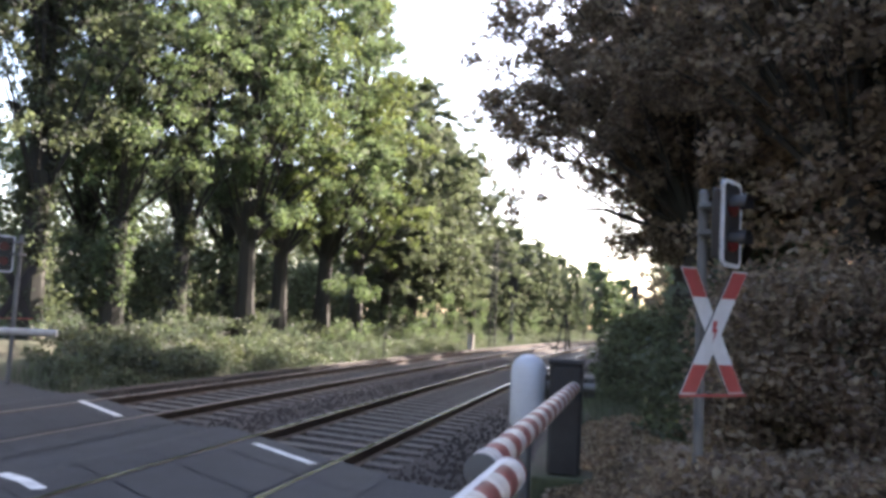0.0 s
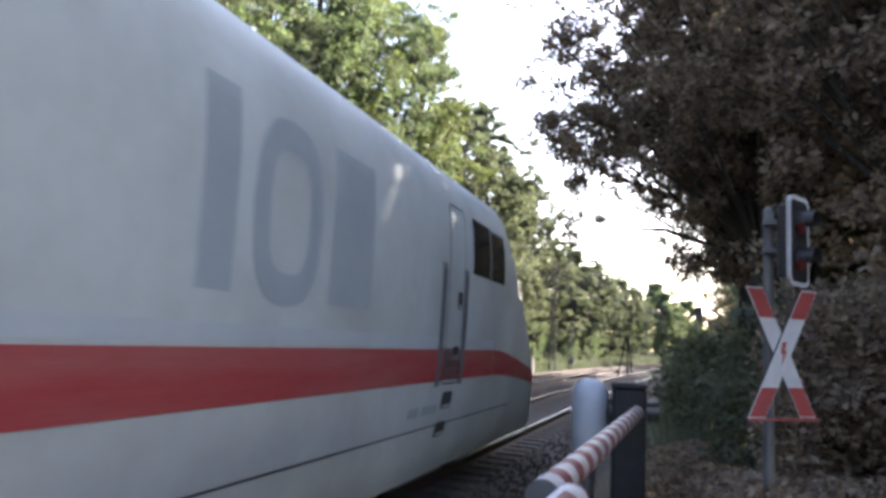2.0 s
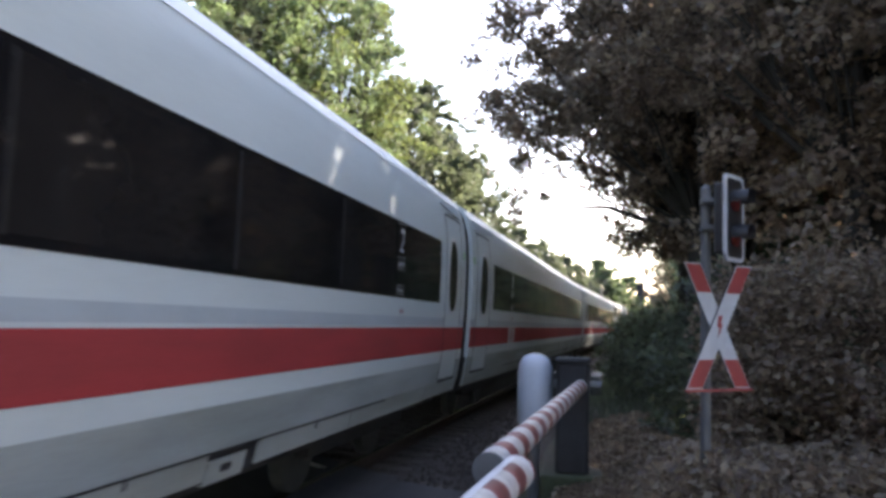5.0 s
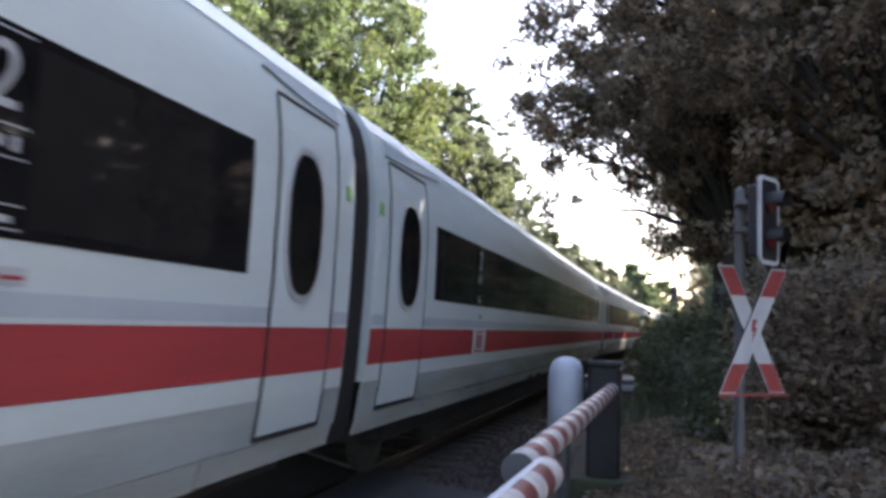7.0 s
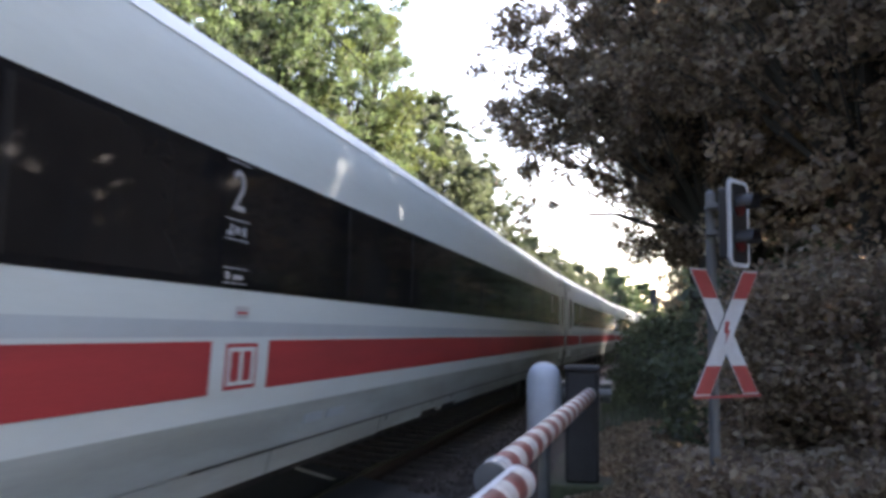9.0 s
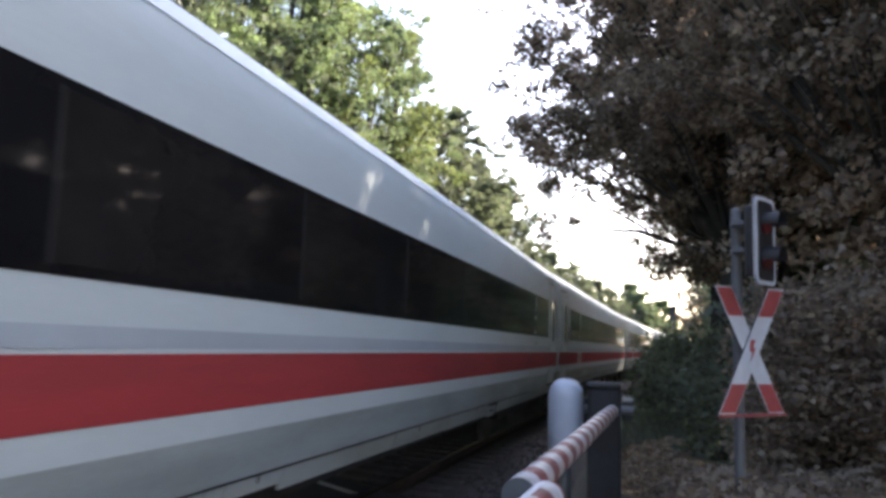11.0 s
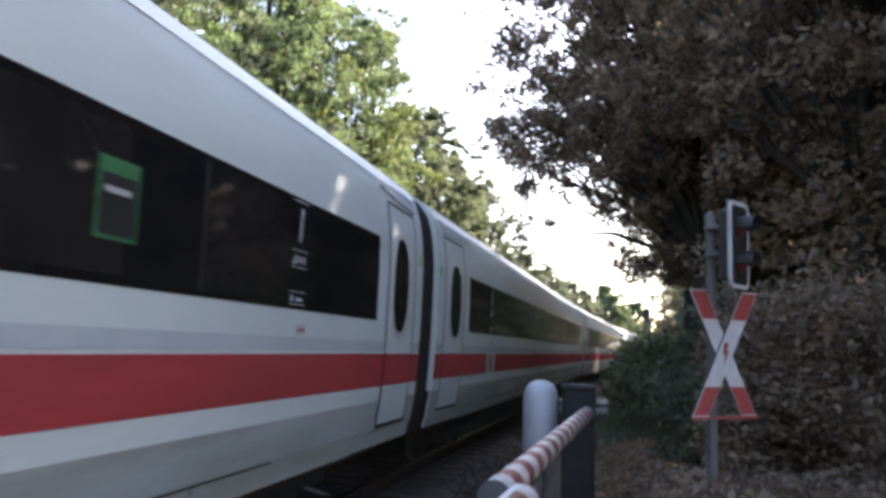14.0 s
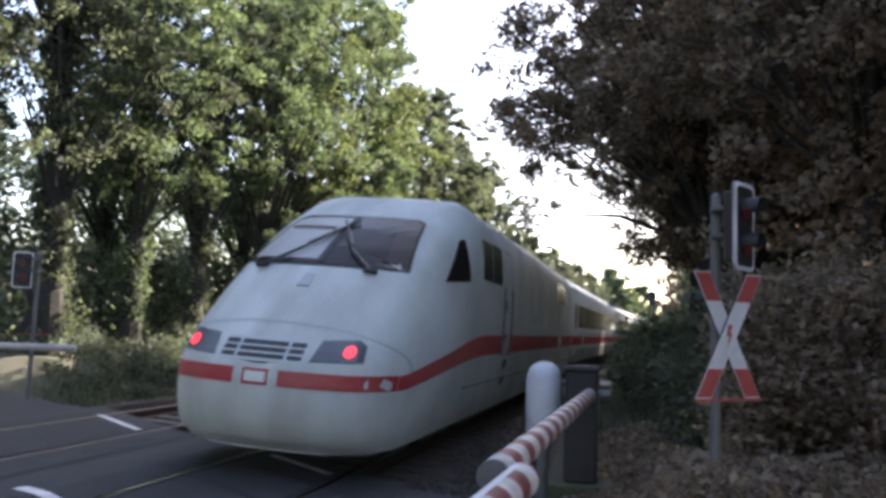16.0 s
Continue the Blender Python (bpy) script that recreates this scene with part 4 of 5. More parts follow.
    for y in (-3.33, -2.29, -5.2, 1.4, 4.3, 7.0):
        part("skirt_latch", side_patch(y - 0.012, y + 0.012, 0.84, 0.90, 0.004, 1, thick=0.003), M_seam, c, "small dark latch")
    for y in (-9.5, 9.5):
        build_bogie(c, y)
    return c


# power car: the nose points along +y, its tip at NOSE
NOSE, TAIL_END = 10.60, -9.60
NOSE_RISE = [(0.30, 0.42), (0.42, 0.20), (0.60, 0.07), (0.85, 0.0), (1.10, 0.0), (1.25, 0.04), (1.42, 0.17), (1.60, 0.36), (1.85, 0.66), (2.10, 0.98), (2.40, 1.40), (2.70, 1.86), (3.00, 2.38), (3.25, 2.90), (3.45, 3.32), (3.60, 3.70), (3.72, 4.12), (3.80, 4.70), (3.84, 5.6), (4.2, 6.0)]
P_OUT = [(1.30, 0.34), (1.40, 0.55)] + [(x * 1.015, z) for x, z in OUTLINE[2:]]


def nose_depth(x, z):
    """How far behind the tip the nose's skin lies."""
    d = 0.42
    for (z0, d0), (z1, d1) in zip(NOSE_RISE, NOSE_RISE[1:]):
        if z0 <= z <= z1:
            f = (z - z0) / (z1 - z0)
            d = d0 + (d1 - d0) * f
    a = abs(x) / 1.5175
    return d + 0.40 * a ** 2.2 + 1.7 * a ** 8


def nose_patch(pts, proud, thick=0.03):
    """A patch of outline (x, z) on the nose, following its skin."""
    n = len(pts)
    cx, cz = sum(p[0] for p in pts) / n, sum(p[1] for p in pts) / n
    rings = []
    for k in (1.0, 1.0, 0.75, 0.5, 0.25, 0.02):
        rings.append([(cx + (x - cx) * k, cz + (z - cz) * k) for x, z in pts])
    vs = []
    for i, r in enumerate(rings):
        off = proud - thick if i == 0 else proud
        for x, z in r:
            e = 0.02
            gx = (nose_depth(x + e, z) - nose_depth(x - e, z)) / (2 * e)
            gz = (nose_depth(x, z + e) - nose_depth(x, z - e)) / (2 * e)
            nv = Vector((gx, 1, gz)).normalized()
            p = Vector((x, NOSE - nose_depth(x, z), z)) + nv * off
            vs.append(p)
    fs = [(k * n + i, k * n + (i + 1) % n, (k + 1) * n + (i + 1) % n, (k + 1) * n + i) for k in range(len(rings) - 1) for i in range(n)]
    fs.append(tuple(range((len(rings) - 1) * n, len(rings) * n)))
    return Shape().add(vs, fs)


def nose_x(y, z):
    """Half width of the nose at y and height z."""
    lo, hi = 0.0, half_width(z) * 1.015
    if nose_depth(hi, z) < NOSE - y:
        return hi
    for _ in range(30):
        m = (lo + hi) / 2
        lo, hi = (m, hi) if nose_depth(m, z) < NOSE - y else (lo, m)
    return lo


def cheek_patch(pts, proud, side):
    n = len(pts)
    cy, cz = sum(p[0] for p in pts) / n, sum(p[1] for p in pts) / n
    vs = []
    for i, k in enumerate((1.0, 1.0, 0.7, 0.4, 0.02)):
        for y, z in pts:
            yy, zz = cy + (y - cy) * k, cz + (z - cz) * k
            vs.append((side * (nose_x(yy, zz) + (proud if i else -0.03)), yy, zz))
    fs = [(k * n + i, k * n + (i + 1) % n, (k + 1) * n + (i + 1) % n, (k + 1) * n + i) for k in range(4) for i in range(n)] + [tuple(range(4 * n, 5 * n))]
    return Shape().add(vs, fs)


def dense(pts, step=0.1):
    out = []
    for (x0, z0), (x1, z1) in zip(pts, pts[1:] + pts[:1]):
        k = max(1, int(math.hypot(x1 - x0, z1 - z0) / step))
        out += [(x0 + (x1 - x0) * i / k, z0 + (z1 - z0) * i / k) for i in range(k)]
    return out


def build_power_car(name_label):
    c = thing("power_car", Matrix(), name_label, "train car", "power cars of the train")
    full = P_OUT + [(-x, z) for x, z in reversed(P_OUT[:-1])]
    dn = []
    for i, (p, q) in enumerate(zip(full, full[1:])):
        dn += [p, ((p[0] + q[0]) / 2, (p[1] + q[1]) / 2)]
    full = dn + [full[-1], (-1.1, 0.30), (-0.7, 0.285), (-0.3, 0.28), (0.0, 0.28), (0.3, 0.28), (0.7, 0.285), (1.1, 0.30), full[0]]
    cz = 1.15
    body = Shape()
    rings = []
    for r in (0.0005, 0.15, 0.3, 0.45, 0.58, 0.68, 0.76, 0.82, 0.87, 0.91, 0.94, 0.965, 0.985, 1.0):
        ring = []
        for x, z in full:
            px, pz = x * r, cz + (z - cz) * r
            ring.append((px, NOSE - nose_depth(px, pz), pz))
        rings.append(ring)
    last = rings[-1]
    for f in (0.25, 0.5, 0.75, 1.0):
        rings.append([(x, y + (TAIL_END - y) * f, z) for x, y, z in last])
    body.sheet(rings)
    n = len(full)
    body.add(rings[-1], [tuple(range(n))])
    part("body", body, M_powerwhite, c, "white glossy streamlined body", smooth=True)
    for side in (1, -1):
        k = 1.015
        pr = 0.0235
        part("red_stripe", side_patch(TAIL_END + 0.02, 5.6, 1.353, 1.675, pr + 0.004, side, ny=8, thick=0.02), M_reddusty, c, "red stripe")
        part("grey_line", side_patch(TAIL_END + 0.02, 5.6, 1.70, 1.80, pr + 0.003, side, ny=8, thick=0.02), M_greyband, c, "thin grey line")
        # the stripe dips towards the nose
        rows = []
        for i in range(25):
            f = i / 24
            ff = f * f * (3 - 2 * f)
            mid, half = 1.514 - 0.409 * ff, 0.161 - 0.076 * ff
            row = []
            for z in (mid - half, mid, mid + half):
                w = half_width(z) * k
                edge = NOSE - nose_depth(w, z)
                if f < 0.55:
                    row.append((side * (w + 0.008), 5.6 + (edge - 5.6) * f / 0.55, z))
                else:
                    x = w + (1.335 - w) * (f - 0.55) / 0.45
                    row.append((side * (x + 0.006), NOSE - nose_depth(x, z) + 0.008, z))
            rows.append(row)
        part("dipping_stripe", Shape().sheet(rows), M_reddusty, c, "red stripe dipping to the nose")
        part("skirt_seam", line_patch([(TAIL_END, 0.90), (7.0, 0.90)], 0.016, pr + 0.003, side), M_seam, c, "dark panel joint")
        # engine-room and cab side windows
        part("side_window", side_patch(-7.25, -6.075, 2.58, 3.20, pr + 0.003, side), M_glass, c, "dark pane")
        part("side_window", side_patch(-6.06, -4.88, 2.58, 3.20, pr + 0.003, side), M_glass, c, "dark pane")
        part("cab_window", side_patch(4.33, 5.20, 2.55, 3.20, pr + 0.003, side), M_glass, c, "dark cab side window")
        part("cab_window", side_patch(5.26, 6.05, 2.55, 3.18, pr + 0.003, side), M_glass, c, "dark cab side window")
        part("cab_window", cheek_patch(dense([(7.05, 2.45), (8.05, 2.38), (7.62, 2.72), (7.25, 3.02), (7.05, 3.06)], 0.15), 0.012, side), M_screen, c, "triangular cab window")
        # cab door with grab rails and footholds
        d = part("cab_door", side_patch(3.32, 3.92, 1.33, 3.17, pr + 0.004, side), M_powerwhite, c, "white cab door")
        seam = line_patch([(3.32, 1.36), (3.32, 3.14), (3.36, 3.20), (3.88, 3.20), (3.92, 3.14), (3.92, 1.36), (3.88, 1.32), (3.36, 1.32), (3.32, 1.36)], 0.018, pr + 0.006, side)
        part("door_seam", seam, M_seam, d, "dark joint")
        # each rail's pocket is only a dark patch that paints its shade
        for y in (3.16, 4.04):
            part("rail_pocket", side_patch(y - 0.07, y + 0.07, 1.30, 2.56, pr + 0.005, side), M_railgrey, c, "dark grey patch standing in for the rail's shaded pocket")
            part("rail_bar", side_patch(y - 0.022, y + 0.022, 1.36, 2.50, pr + 0.022, side, thick=0.018), M_steel, c, "upright grey grab bar over the dark patch")
        # foothold recesses: their shade is laid on as dark ovals
        for y0, y1, z0, z1 in ((3.69, 3.88, 2.11, 2.30), (3.64, 3.85, 1.56, 1.71), (3.42, 3.78, 1.05, 1.235), (3.39, 3.74, 0.76, 0.92)):
            fh = part("foothold", outline_patch(oval((y0 + y1) / 2, (z0 + z1) / 2, (y1 - y0) / 2, (z1 - z0) / 2, 20, 6.0), pr + 0.006, side), M_seam, c, "dark flat patch painting a foothold's shaded recess")
            part("foothold_lip", side_patch(y0 + 0.04, y1 - 0.04, z0 + 0.012, z0 + 0.05, pr + 0.012, side, thick=0.012), M_lower, fh, "pale lower edge of the foothold")
    # plain grey blocks where the large lettering stands
    for y0, y1, z0, z1 in ((-1.28, -0.94, 1.97, 3.10),):
        part("grey_letter_block", side_patch(y0, y1, z0, z1, 0.0255, 1, thick=0.01), M_letter, c, "large grey lettering block")
    ring = ring_patch(oval(-0.30, 2.50, 0.27, 0.38, 24, 3.0), 0.20, 0.026)
    part("grey_letter_block", ring, M_letter, c, "large grey rounded lettering block")
    part("grey_letter_block", side_patch(0.35, 1.12, 1.97, 3.08, 0.0255, 1, thick=0.01), M_letter, c, "large grey lettering block")
    part("grey_letter_block", side_patch(0.45, 0.87, 1.97, 3.10, 0.0255, -1, thick=0.01), M_letter, c, "large grey lettering block")
    part("grey_letter_block", ring_patch(oval(-0.18, 2.50, 0.28, 0.38, 24, 3.0), 0.20, 0.026, -1), M_letter, c, "large grey rounded lettering block")
    part("grey_letter_block", side_patch(-1.59, -0.82, 1.97, 3.08, 0.0255, -1, thick=0.01), M_letter, c, "large grey lettering block")
    for y, w in ((2.0, 0.5), (2.6, 0.28)):
        part("flank_mark", side_patch(y, y + w, 1.03, 1.12, 0.028, -1, thick=0.003), M_letter, c, "grey unreadable mark")
    part("logo_field", side_patch(-6.18, -5.44, 1.345, 1.683, 0.031, -1, thick=0.006), M_white, c, "white field in the stripe")
    part("logo_frame", side_patch(-6.01, -5.61, 1.37, 1.66, 0.034, -1, thick=0.003), M_reddusty, c, "red frame of a sign")
    part("logo_core", side_patch(-5.98, -5.64, 1.395, 1.635, 0.036, -1, thick=0.002), M_white, c, "white centre")
    # sign in the stripe
    part("logo_field", side_patch(-6.18, -5.44, 1.345, 1.683, 0.031, 1, thick=0.006), M_white, c, "white field in the stripe")
    part("logo_frame", side_patch(-6.01, -5.61, 1.37, 1.66, 0.034, 1, thick=0.003), M_reddusty, c, "red frame of a sign")
    part("logo_core", side_patch(-5.98, -5.64, 1.395, 1.635, 0.036, 1, thick=0.002), M_white, c, "white centre")
    for y, w in ((2.4, 0.28), (2.78, 0.5)):
        part("flank_mark", side_patch(y, y + w, 1.03, 1.12, 0.028, 1, thick=0.003), M_letter, c, "grey unreadable mark")
    # nose fittings
    ws = dense([(-1.08, 2.44), (1.08, 2.44), (0.92, 3.16), (0.80, 3.22), (-0.80, 3.22), (-0.92, 3.16)])
    part("windscreen_seal", nose_patch([(x * 1.03, 2.83 + (z - 2.83) * 1.06) for x, z in ws], 0.006), M_seam, c, "dark windscreen seal")
    part("windscreen", nose_patch(ws, 0.012), M_screen, c, "large dark windscreen")
    # sky reflected in one half of the screen, laid on as pale patches
    part("sky_reflection", nose_patch(dense([(0.06, 2.50), (1.01, 2.50), (0.88, 3.13), (0.78, 3.17), (0.06, 3.17)]), 0.016, 0.006), M_skysheen, c, "pale patch painting the sky's reflection on the screen")
    part("reflection_strip", nose_patch(dense([(0.16, 2.96), (0.84, 2.96), (0.84, 3.02), (0.16, 3.02)]), 0.020, 0.005), M_sleeper, c, "warm pale strip across the painted reflection")
    part("screen_pillar", nose_patch(dense([(-0.04, 2.46), (0.05, 2.46), (0.05, 3.20), (-0.04, 3.20)]), 0.022, 0.02), M_seam, c, "dark middle pillar")
    for sx in (-1, 1):
        def at(x, z, up):
            return Vector((x, NOSE - nose_depth(x, z) + up, z + up * 0.6))
        w = Shape().tube([at(sx * 0.72, 2.36, 0.05), at(sx * 0.35, 2.62, 0.06), at(sx * 0.05, 2.92, 0.06)], [0.025, 0.02, 0.012], 6)
        w.tube([at(sx * 0.30, 2.70, 0.06), at(sx * -0.10, 3.10, 0.05)], 0.022, 6)
        w.tube([at(sx * 0.80, 2.36, 0.04), at(sx * 0.64, 2.36, 0.06)], 0.04, 6)
        part("wiper", w, M_black, c, "black windscreen wiper")
        lamp = dense([(sx * 0.56, 1.30), (sx * 1.08, 1.32), (sx * 1.06, 1.50), (sx * 0.98, 1.56), (sx * 0.62, 1.53)])
        hl = part("headlight", nose_patch(lamp, 0.010), M_lens, c, "glass headlight cluster")
        part("tail_light", nose_patch(oval(sx * 0.93, 1.425, 0.055, 0.062, 14, 2.0), 0.022), M_tail, hl, "glowing red tail light")
    gr = part("grille_field", nose_patch(dense([(-0.50, 1.27), (0.50, 1.27), (0.48, 1.52), (-0.48, 1.52)]), 0.004), M_greyband, c, "grille plate")
    for z in (1.30, 1.37, 1.44):
        for x0, x1 in ((-0.47, -0.31), (-0.27, 0.27), (0.31, 0.47)):
            part("grille_slot", nose_patch(dense([(x0, z), (x1, z), (x1, z + 0.042), (x0, z + 0.042)], 0.08), 0.012), M_black, gr)
    part("front_stripe", nose_patch(dense([(-1.33, 1.02), (-0.26, 1.02), (-0.26, 1.19), (-1.33, 1.19)]), 0.008), M_reddusty, c, "red stripe on the nose")
    part("front_stripe", nose_patch(dense([(0.26, 1.02), (1.33, 1.02), (1.33, 1.19), (0.26, 1.19)]), 0.008), M_reddusty, c, "red stripe on the nose")
    part("logo_frame", nose_patch(dense([(-0.15, 1.02), (0.15, 1.02), (0.15, 1.19), (-0.15, 1.19)]), 0.009), M_reddusty, c, "red frame of a sign")
    part("logo_core", nose_patch(dense([(-0.12, 1.05), (0.12, 1.05), (0.12, 1.16), (-0.12, 1.16)]), 0.012), M_white, c, "white centre")
    # joint of the coupling hood
    hood = [(1.40 * math.sin(a), 1.05 + 0.66 * math.cos(a) ** 0.5) if math.cos(a) > 0 else (1.40 * math.sin(a), 1.05) for a in [radians(-90 + 4.5 * i) for i in range(41)]]
    hj = Shape()
    rows = []
    for (x, z) in hood:
        rows.append([(q * x, NOSE - nose_depth(q * x, z + dz) + 0.006, z + dz) for q, dz in ((0.995, -0.008), (1.005, 0.008))])
    part("hood_joint", hj.sheet(rows), M_letter, c, "fine joint round the nose hood")
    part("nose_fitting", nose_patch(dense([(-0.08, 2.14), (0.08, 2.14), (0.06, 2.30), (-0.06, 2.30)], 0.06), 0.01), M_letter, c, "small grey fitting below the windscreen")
    part("underframe", Shape().box(-1.2, 1.2, TAIL_END + 0.3, 8.6, 0.35, 1.2, None, 0.05), M_under, c, "black underframe")
    # dark gangway at the coach end
    rows = []
    bo = [(x * 0.965, z) for x, z in OUTLINE[1:]]
    for i in range(9):
        k = 1.0 if i % 2 else 0.97
        y = TAIL_END + 0.005 - 0.58 * i / 8
        rows.append([(x * k, y, 0.5 + (z - 0.5) * (0.985 if i % 2 else 0.975)) for x, z in bo + [(-x, z) for x, z in reversed(bo[:-1])]])
    part("gangway_bellows", Shape().sheet(rows), M_bellow, c, "dark ribbed rubber gangway")
    # pantograph on the roof towards the coaches
    y0 = -6.9
    pb = part("pantograph_base", Shape().box(-0.7, 0.7, y0 - 0.9, y0 + 0.9, 3.86, 3.94, None, 0.02).tube([(-0.6, y0 - 0.7, 3.80), (-0.6, y0 - 0.7, 3.9)], 0.05).tube([(0.6, y0 - 0.7, 3.8), (0.6, y0 - 0.7, 3.9)], 0.05), M_darksteel, c, "steel base frame")
    part("lower_arm", Shape().tube([(0, y0 - 0.7, 3.95), (0, y0 + 0.95, 4.72)], 0.045, 8), M_darksteel, c, "lower pantograph arm")
    part("upper_arm", Shape().tube([(0.0, y0 + 0.95, 4.72), (0.30, y0 - 0.35, 5.38)], 0.03, 8).tube([(0.0, y0 + 0.95, 4.72), (-0.30, y0 - 0.35, 5.38)], 0.03, 8), M_darksteel, c, "forked upper arm")
    hd = Shape()
    for dy in (-0.2, 0.2):
        hd.tube([(-0.98, y0 - 0.35 + dy, 5.26), (-0.85, y0 - 0.35 + dy, 5.40), (-0.6, y0 - 0.35 + dy, 5.44), (0.6, y0 - 0.35 + dy, 5.44), (0.85, y0 - 0.35 + dy, 5.40), (0.98, y0 - 0.35 + dy, 5.26)], 0.022, 8)
    hd.tube([(-0.3, y0 - 0.55, 5.40), (-0.3, y0 - 0.15, 5.40)], 0.02).tube([(0.3, y0 - 0.55, 5.40), (0.3, y0 - 0.15, 5.40)], 0.02)
    part("collector_head", hd, M_darksteel, c, "contact strips with curved horns")
    for y in (-5.6, 5.4):
        build_bogie(c, y)
    return c


def gap_place(t, k):
    return 3.05508 + 23.15131 * t - PITCH * k - 0.0318615 * (t - 9) ** 2


COACHES = 11
train = []          # (thing, distance of its middle behind the first gap, reversed)
_front = build_power_car("white streamlined front power car with red stripe, moving")
train.append((_front, 10.25 - 0.35, False))
_second = build_coach("2")
_first = build_coach("1")
for _i in range(COACHES):
    _src = _second if _i < 7 else _first
    _ob = _src if _i in (0, 7) else copy_thing(_src, Matrix())
    _slack = (0, 0, 0, 0, 0, 0, 0.15, 0.40, 0.50, 0.40, 0.15)[_i]
    train.append((_ob, -PITCH * (_i + 0.5) + _slack, False))
    if _i == COACHES - 1:
        # a green-framed notice on one pane of the last coach
        part("window_notice", side_patch(6.67, 7.00, 2.21, 2.60, 0.012, 1, thick=0.004), M_noticegreen, _ob, "green-framed notice on the glass")
        part("notice_field", side_patch(6.69, 6.98, 2.23, 2.52, 0.015, 1, thick=0.004), M_black, _ob, "dark field of the notice")
        part("notice_bar", side_patch(6.72, 6.92, 2.43, 2.46, 0.018, 1, thick=0.003), M_number, _ob, "pale bar")
part("window_notice", side_patch(1.05, 1.38, 2.53, 2.61, 0.012, 1, thick=0.004), M_noticegreen, train[1][0], "green head of a notice on the glass")
for _z in (2.40, 2.455):
    part("notice_bar", side_patch(1.10, 1.28, _z, _z + 0.03, 0.012, 1, thick=0.004), M_number, train[1][0], "pale bar of the notice")
_rear = copy_thing(_front, Matrix())
tagged(_rear, "white streamlined rear power car with lit red tail lights, moving")
train.append((_rear, -PITCH * COACHES - (10.25 - 0.35) - 0.05, True))


def car_pose(s, flip):
    (x0, y0), (x1, y1) = on_track(s - 8.5), on_track(s + 8.5)
    turn = math.degrees(math.atan2(y1 - y0, x1 - x0)) - 90
    m = pose((x0 + x1) / 2, (y0 + y1) / 2, 0.004, 0, math.degrees(CANT), turn)
    return m @ pose(0, 0, 0, 0, 0, 180) if flip else m


def motions():
    times = [0.5 * i for i in range(33)]
    for ob, behind, flip in train:
        walk(ob, [(t, car_pose(gap_place(t, 2) + behind, flip)) for t in times])

# ---- crossing furniture ----
def build_boom(p0, p1, radius, label, first_red):
    """A half barrier: a tapered striped tube."""
    p0, p1 = Vector(p0), Vector(p1)
    d = p1 - p0
    m = Matrix.Translation(p0) @ d.to_track_quat("Y", "Z").to_matrix().to_4x4()
    b = thing("barrier_boom", m, label, "barrier", "half barriers")
    L = d.length
    n = int(L / 0.20)
    for i in range(n):
        a, e = L * i / n, L * (i + 1) / n
        r = radius(i / n)
        part("boom_band", Shape().tube([(0, a, 0), (0, e, 0)], [r, radius((i + 1) / n)], 20), M_boomred if (i % 2 == 0) == first_red else M_boomwhite, b, "red band" if (i % 2 == 0) == first_red else "white band", smooth=True)
    return b, L


_bn, _ln = build_boom((-0.845, -4.2, 0.965), (-0.475, 3.97, 0.975), lambda f: 0.080 + 0.0 * f, "red and white striped half-barrier boom, lowered beside the road", True)
part("end_cap", Shape().tube([(0, _ln - 0.01, 0), (0, _ln + 0.015, 0), (0, _ln + 0.03, 0)], [0.084, 0.084, 0.06], 20), M_boomred, _bn, "red end cap")
part("cap_ring", Shape().tube([(0, _ln - 0.05, 0), (0, _ln - 0.03, 0)], 0.085, 20), M_signwhite, _bn, "white ring")
# white strip over the upper left of the near boom
_strip = []
for _y in [0.02 + (_ln - 0.04) * _k / 14 for _k in range(15)]:
    _strip.append([(0.083 * math.cos(radians(a)), _y, 0.083 * math.sin(radians(a))) for a in range(88, 172, 12)])
part("pale_strip", Shape().sheet(_strip), M_signwhite, _bn, "white strip along the upper left of the boom", smooth=True)
_bf, _lf = build_boom((-0.60, 3.92, 0.99), (-0.44, 9.45, 1.0), lambda f: 0.080 - 0.004 * f, "red and white striped half-barrier boom, lowered along the tracks", False)
part("end_cap", Shape().tube([(0, -0.02, 0), (0, 0.012, 0)], 0.083, 20), M_grey, _bf, "grey end cap")
part("cap_ring", Shape().tube([(0, 0.10, 0), (0, 0.125, 0)], 0.084, 20), M_signwhite, _bf, "white ring")
part("cap_ring", Shape().tube([(0, 0.17, 0), (0, 0.19, 0)], 0.084, 20), M_signwhite, _bf, "white ring")


def build_barrier_machine(m, label):
    t = thing("barrier_machine", m, label, "barrier machine", "barrier machines")
    part("casing", Shape().box(-0.19, 0.19, -0.22, 0.26, 0.0, 1.25, None, 0.04), M_under, t, "dark sheet-metal casing")
    part("lid", Shape().box(-0.205, 0.205, -0.24, 0.24, 1.25, 1.31, None, 0.03), M_under, t, "overhanging lid")
    part("pivot", Shape().tube([(-0.22, 0, 1.0), (0.33, 0, 1.0)], 0.05, 14), M_steel, t, "pivot shaft")
    for sx in (0.265,):
        part("counterweight", Shape().box(sx - 0.065, sx + 0.065, 0.0, 0.95, 0.88, 1.10, None, 0.03), M_darksteel, t, "counterweight arm")
    part("plinth", Shape().box(-0.35, 0.35, -0.38, 0.38, -0.45, 0.0, None, 0.03), M_ground, t, "dark brown concrete plinth")


build_barrier_machine(pose(-0.54, 9.80, 0.0, 0, 0, 2), "grey barrier drive casing on a concrete plinth")
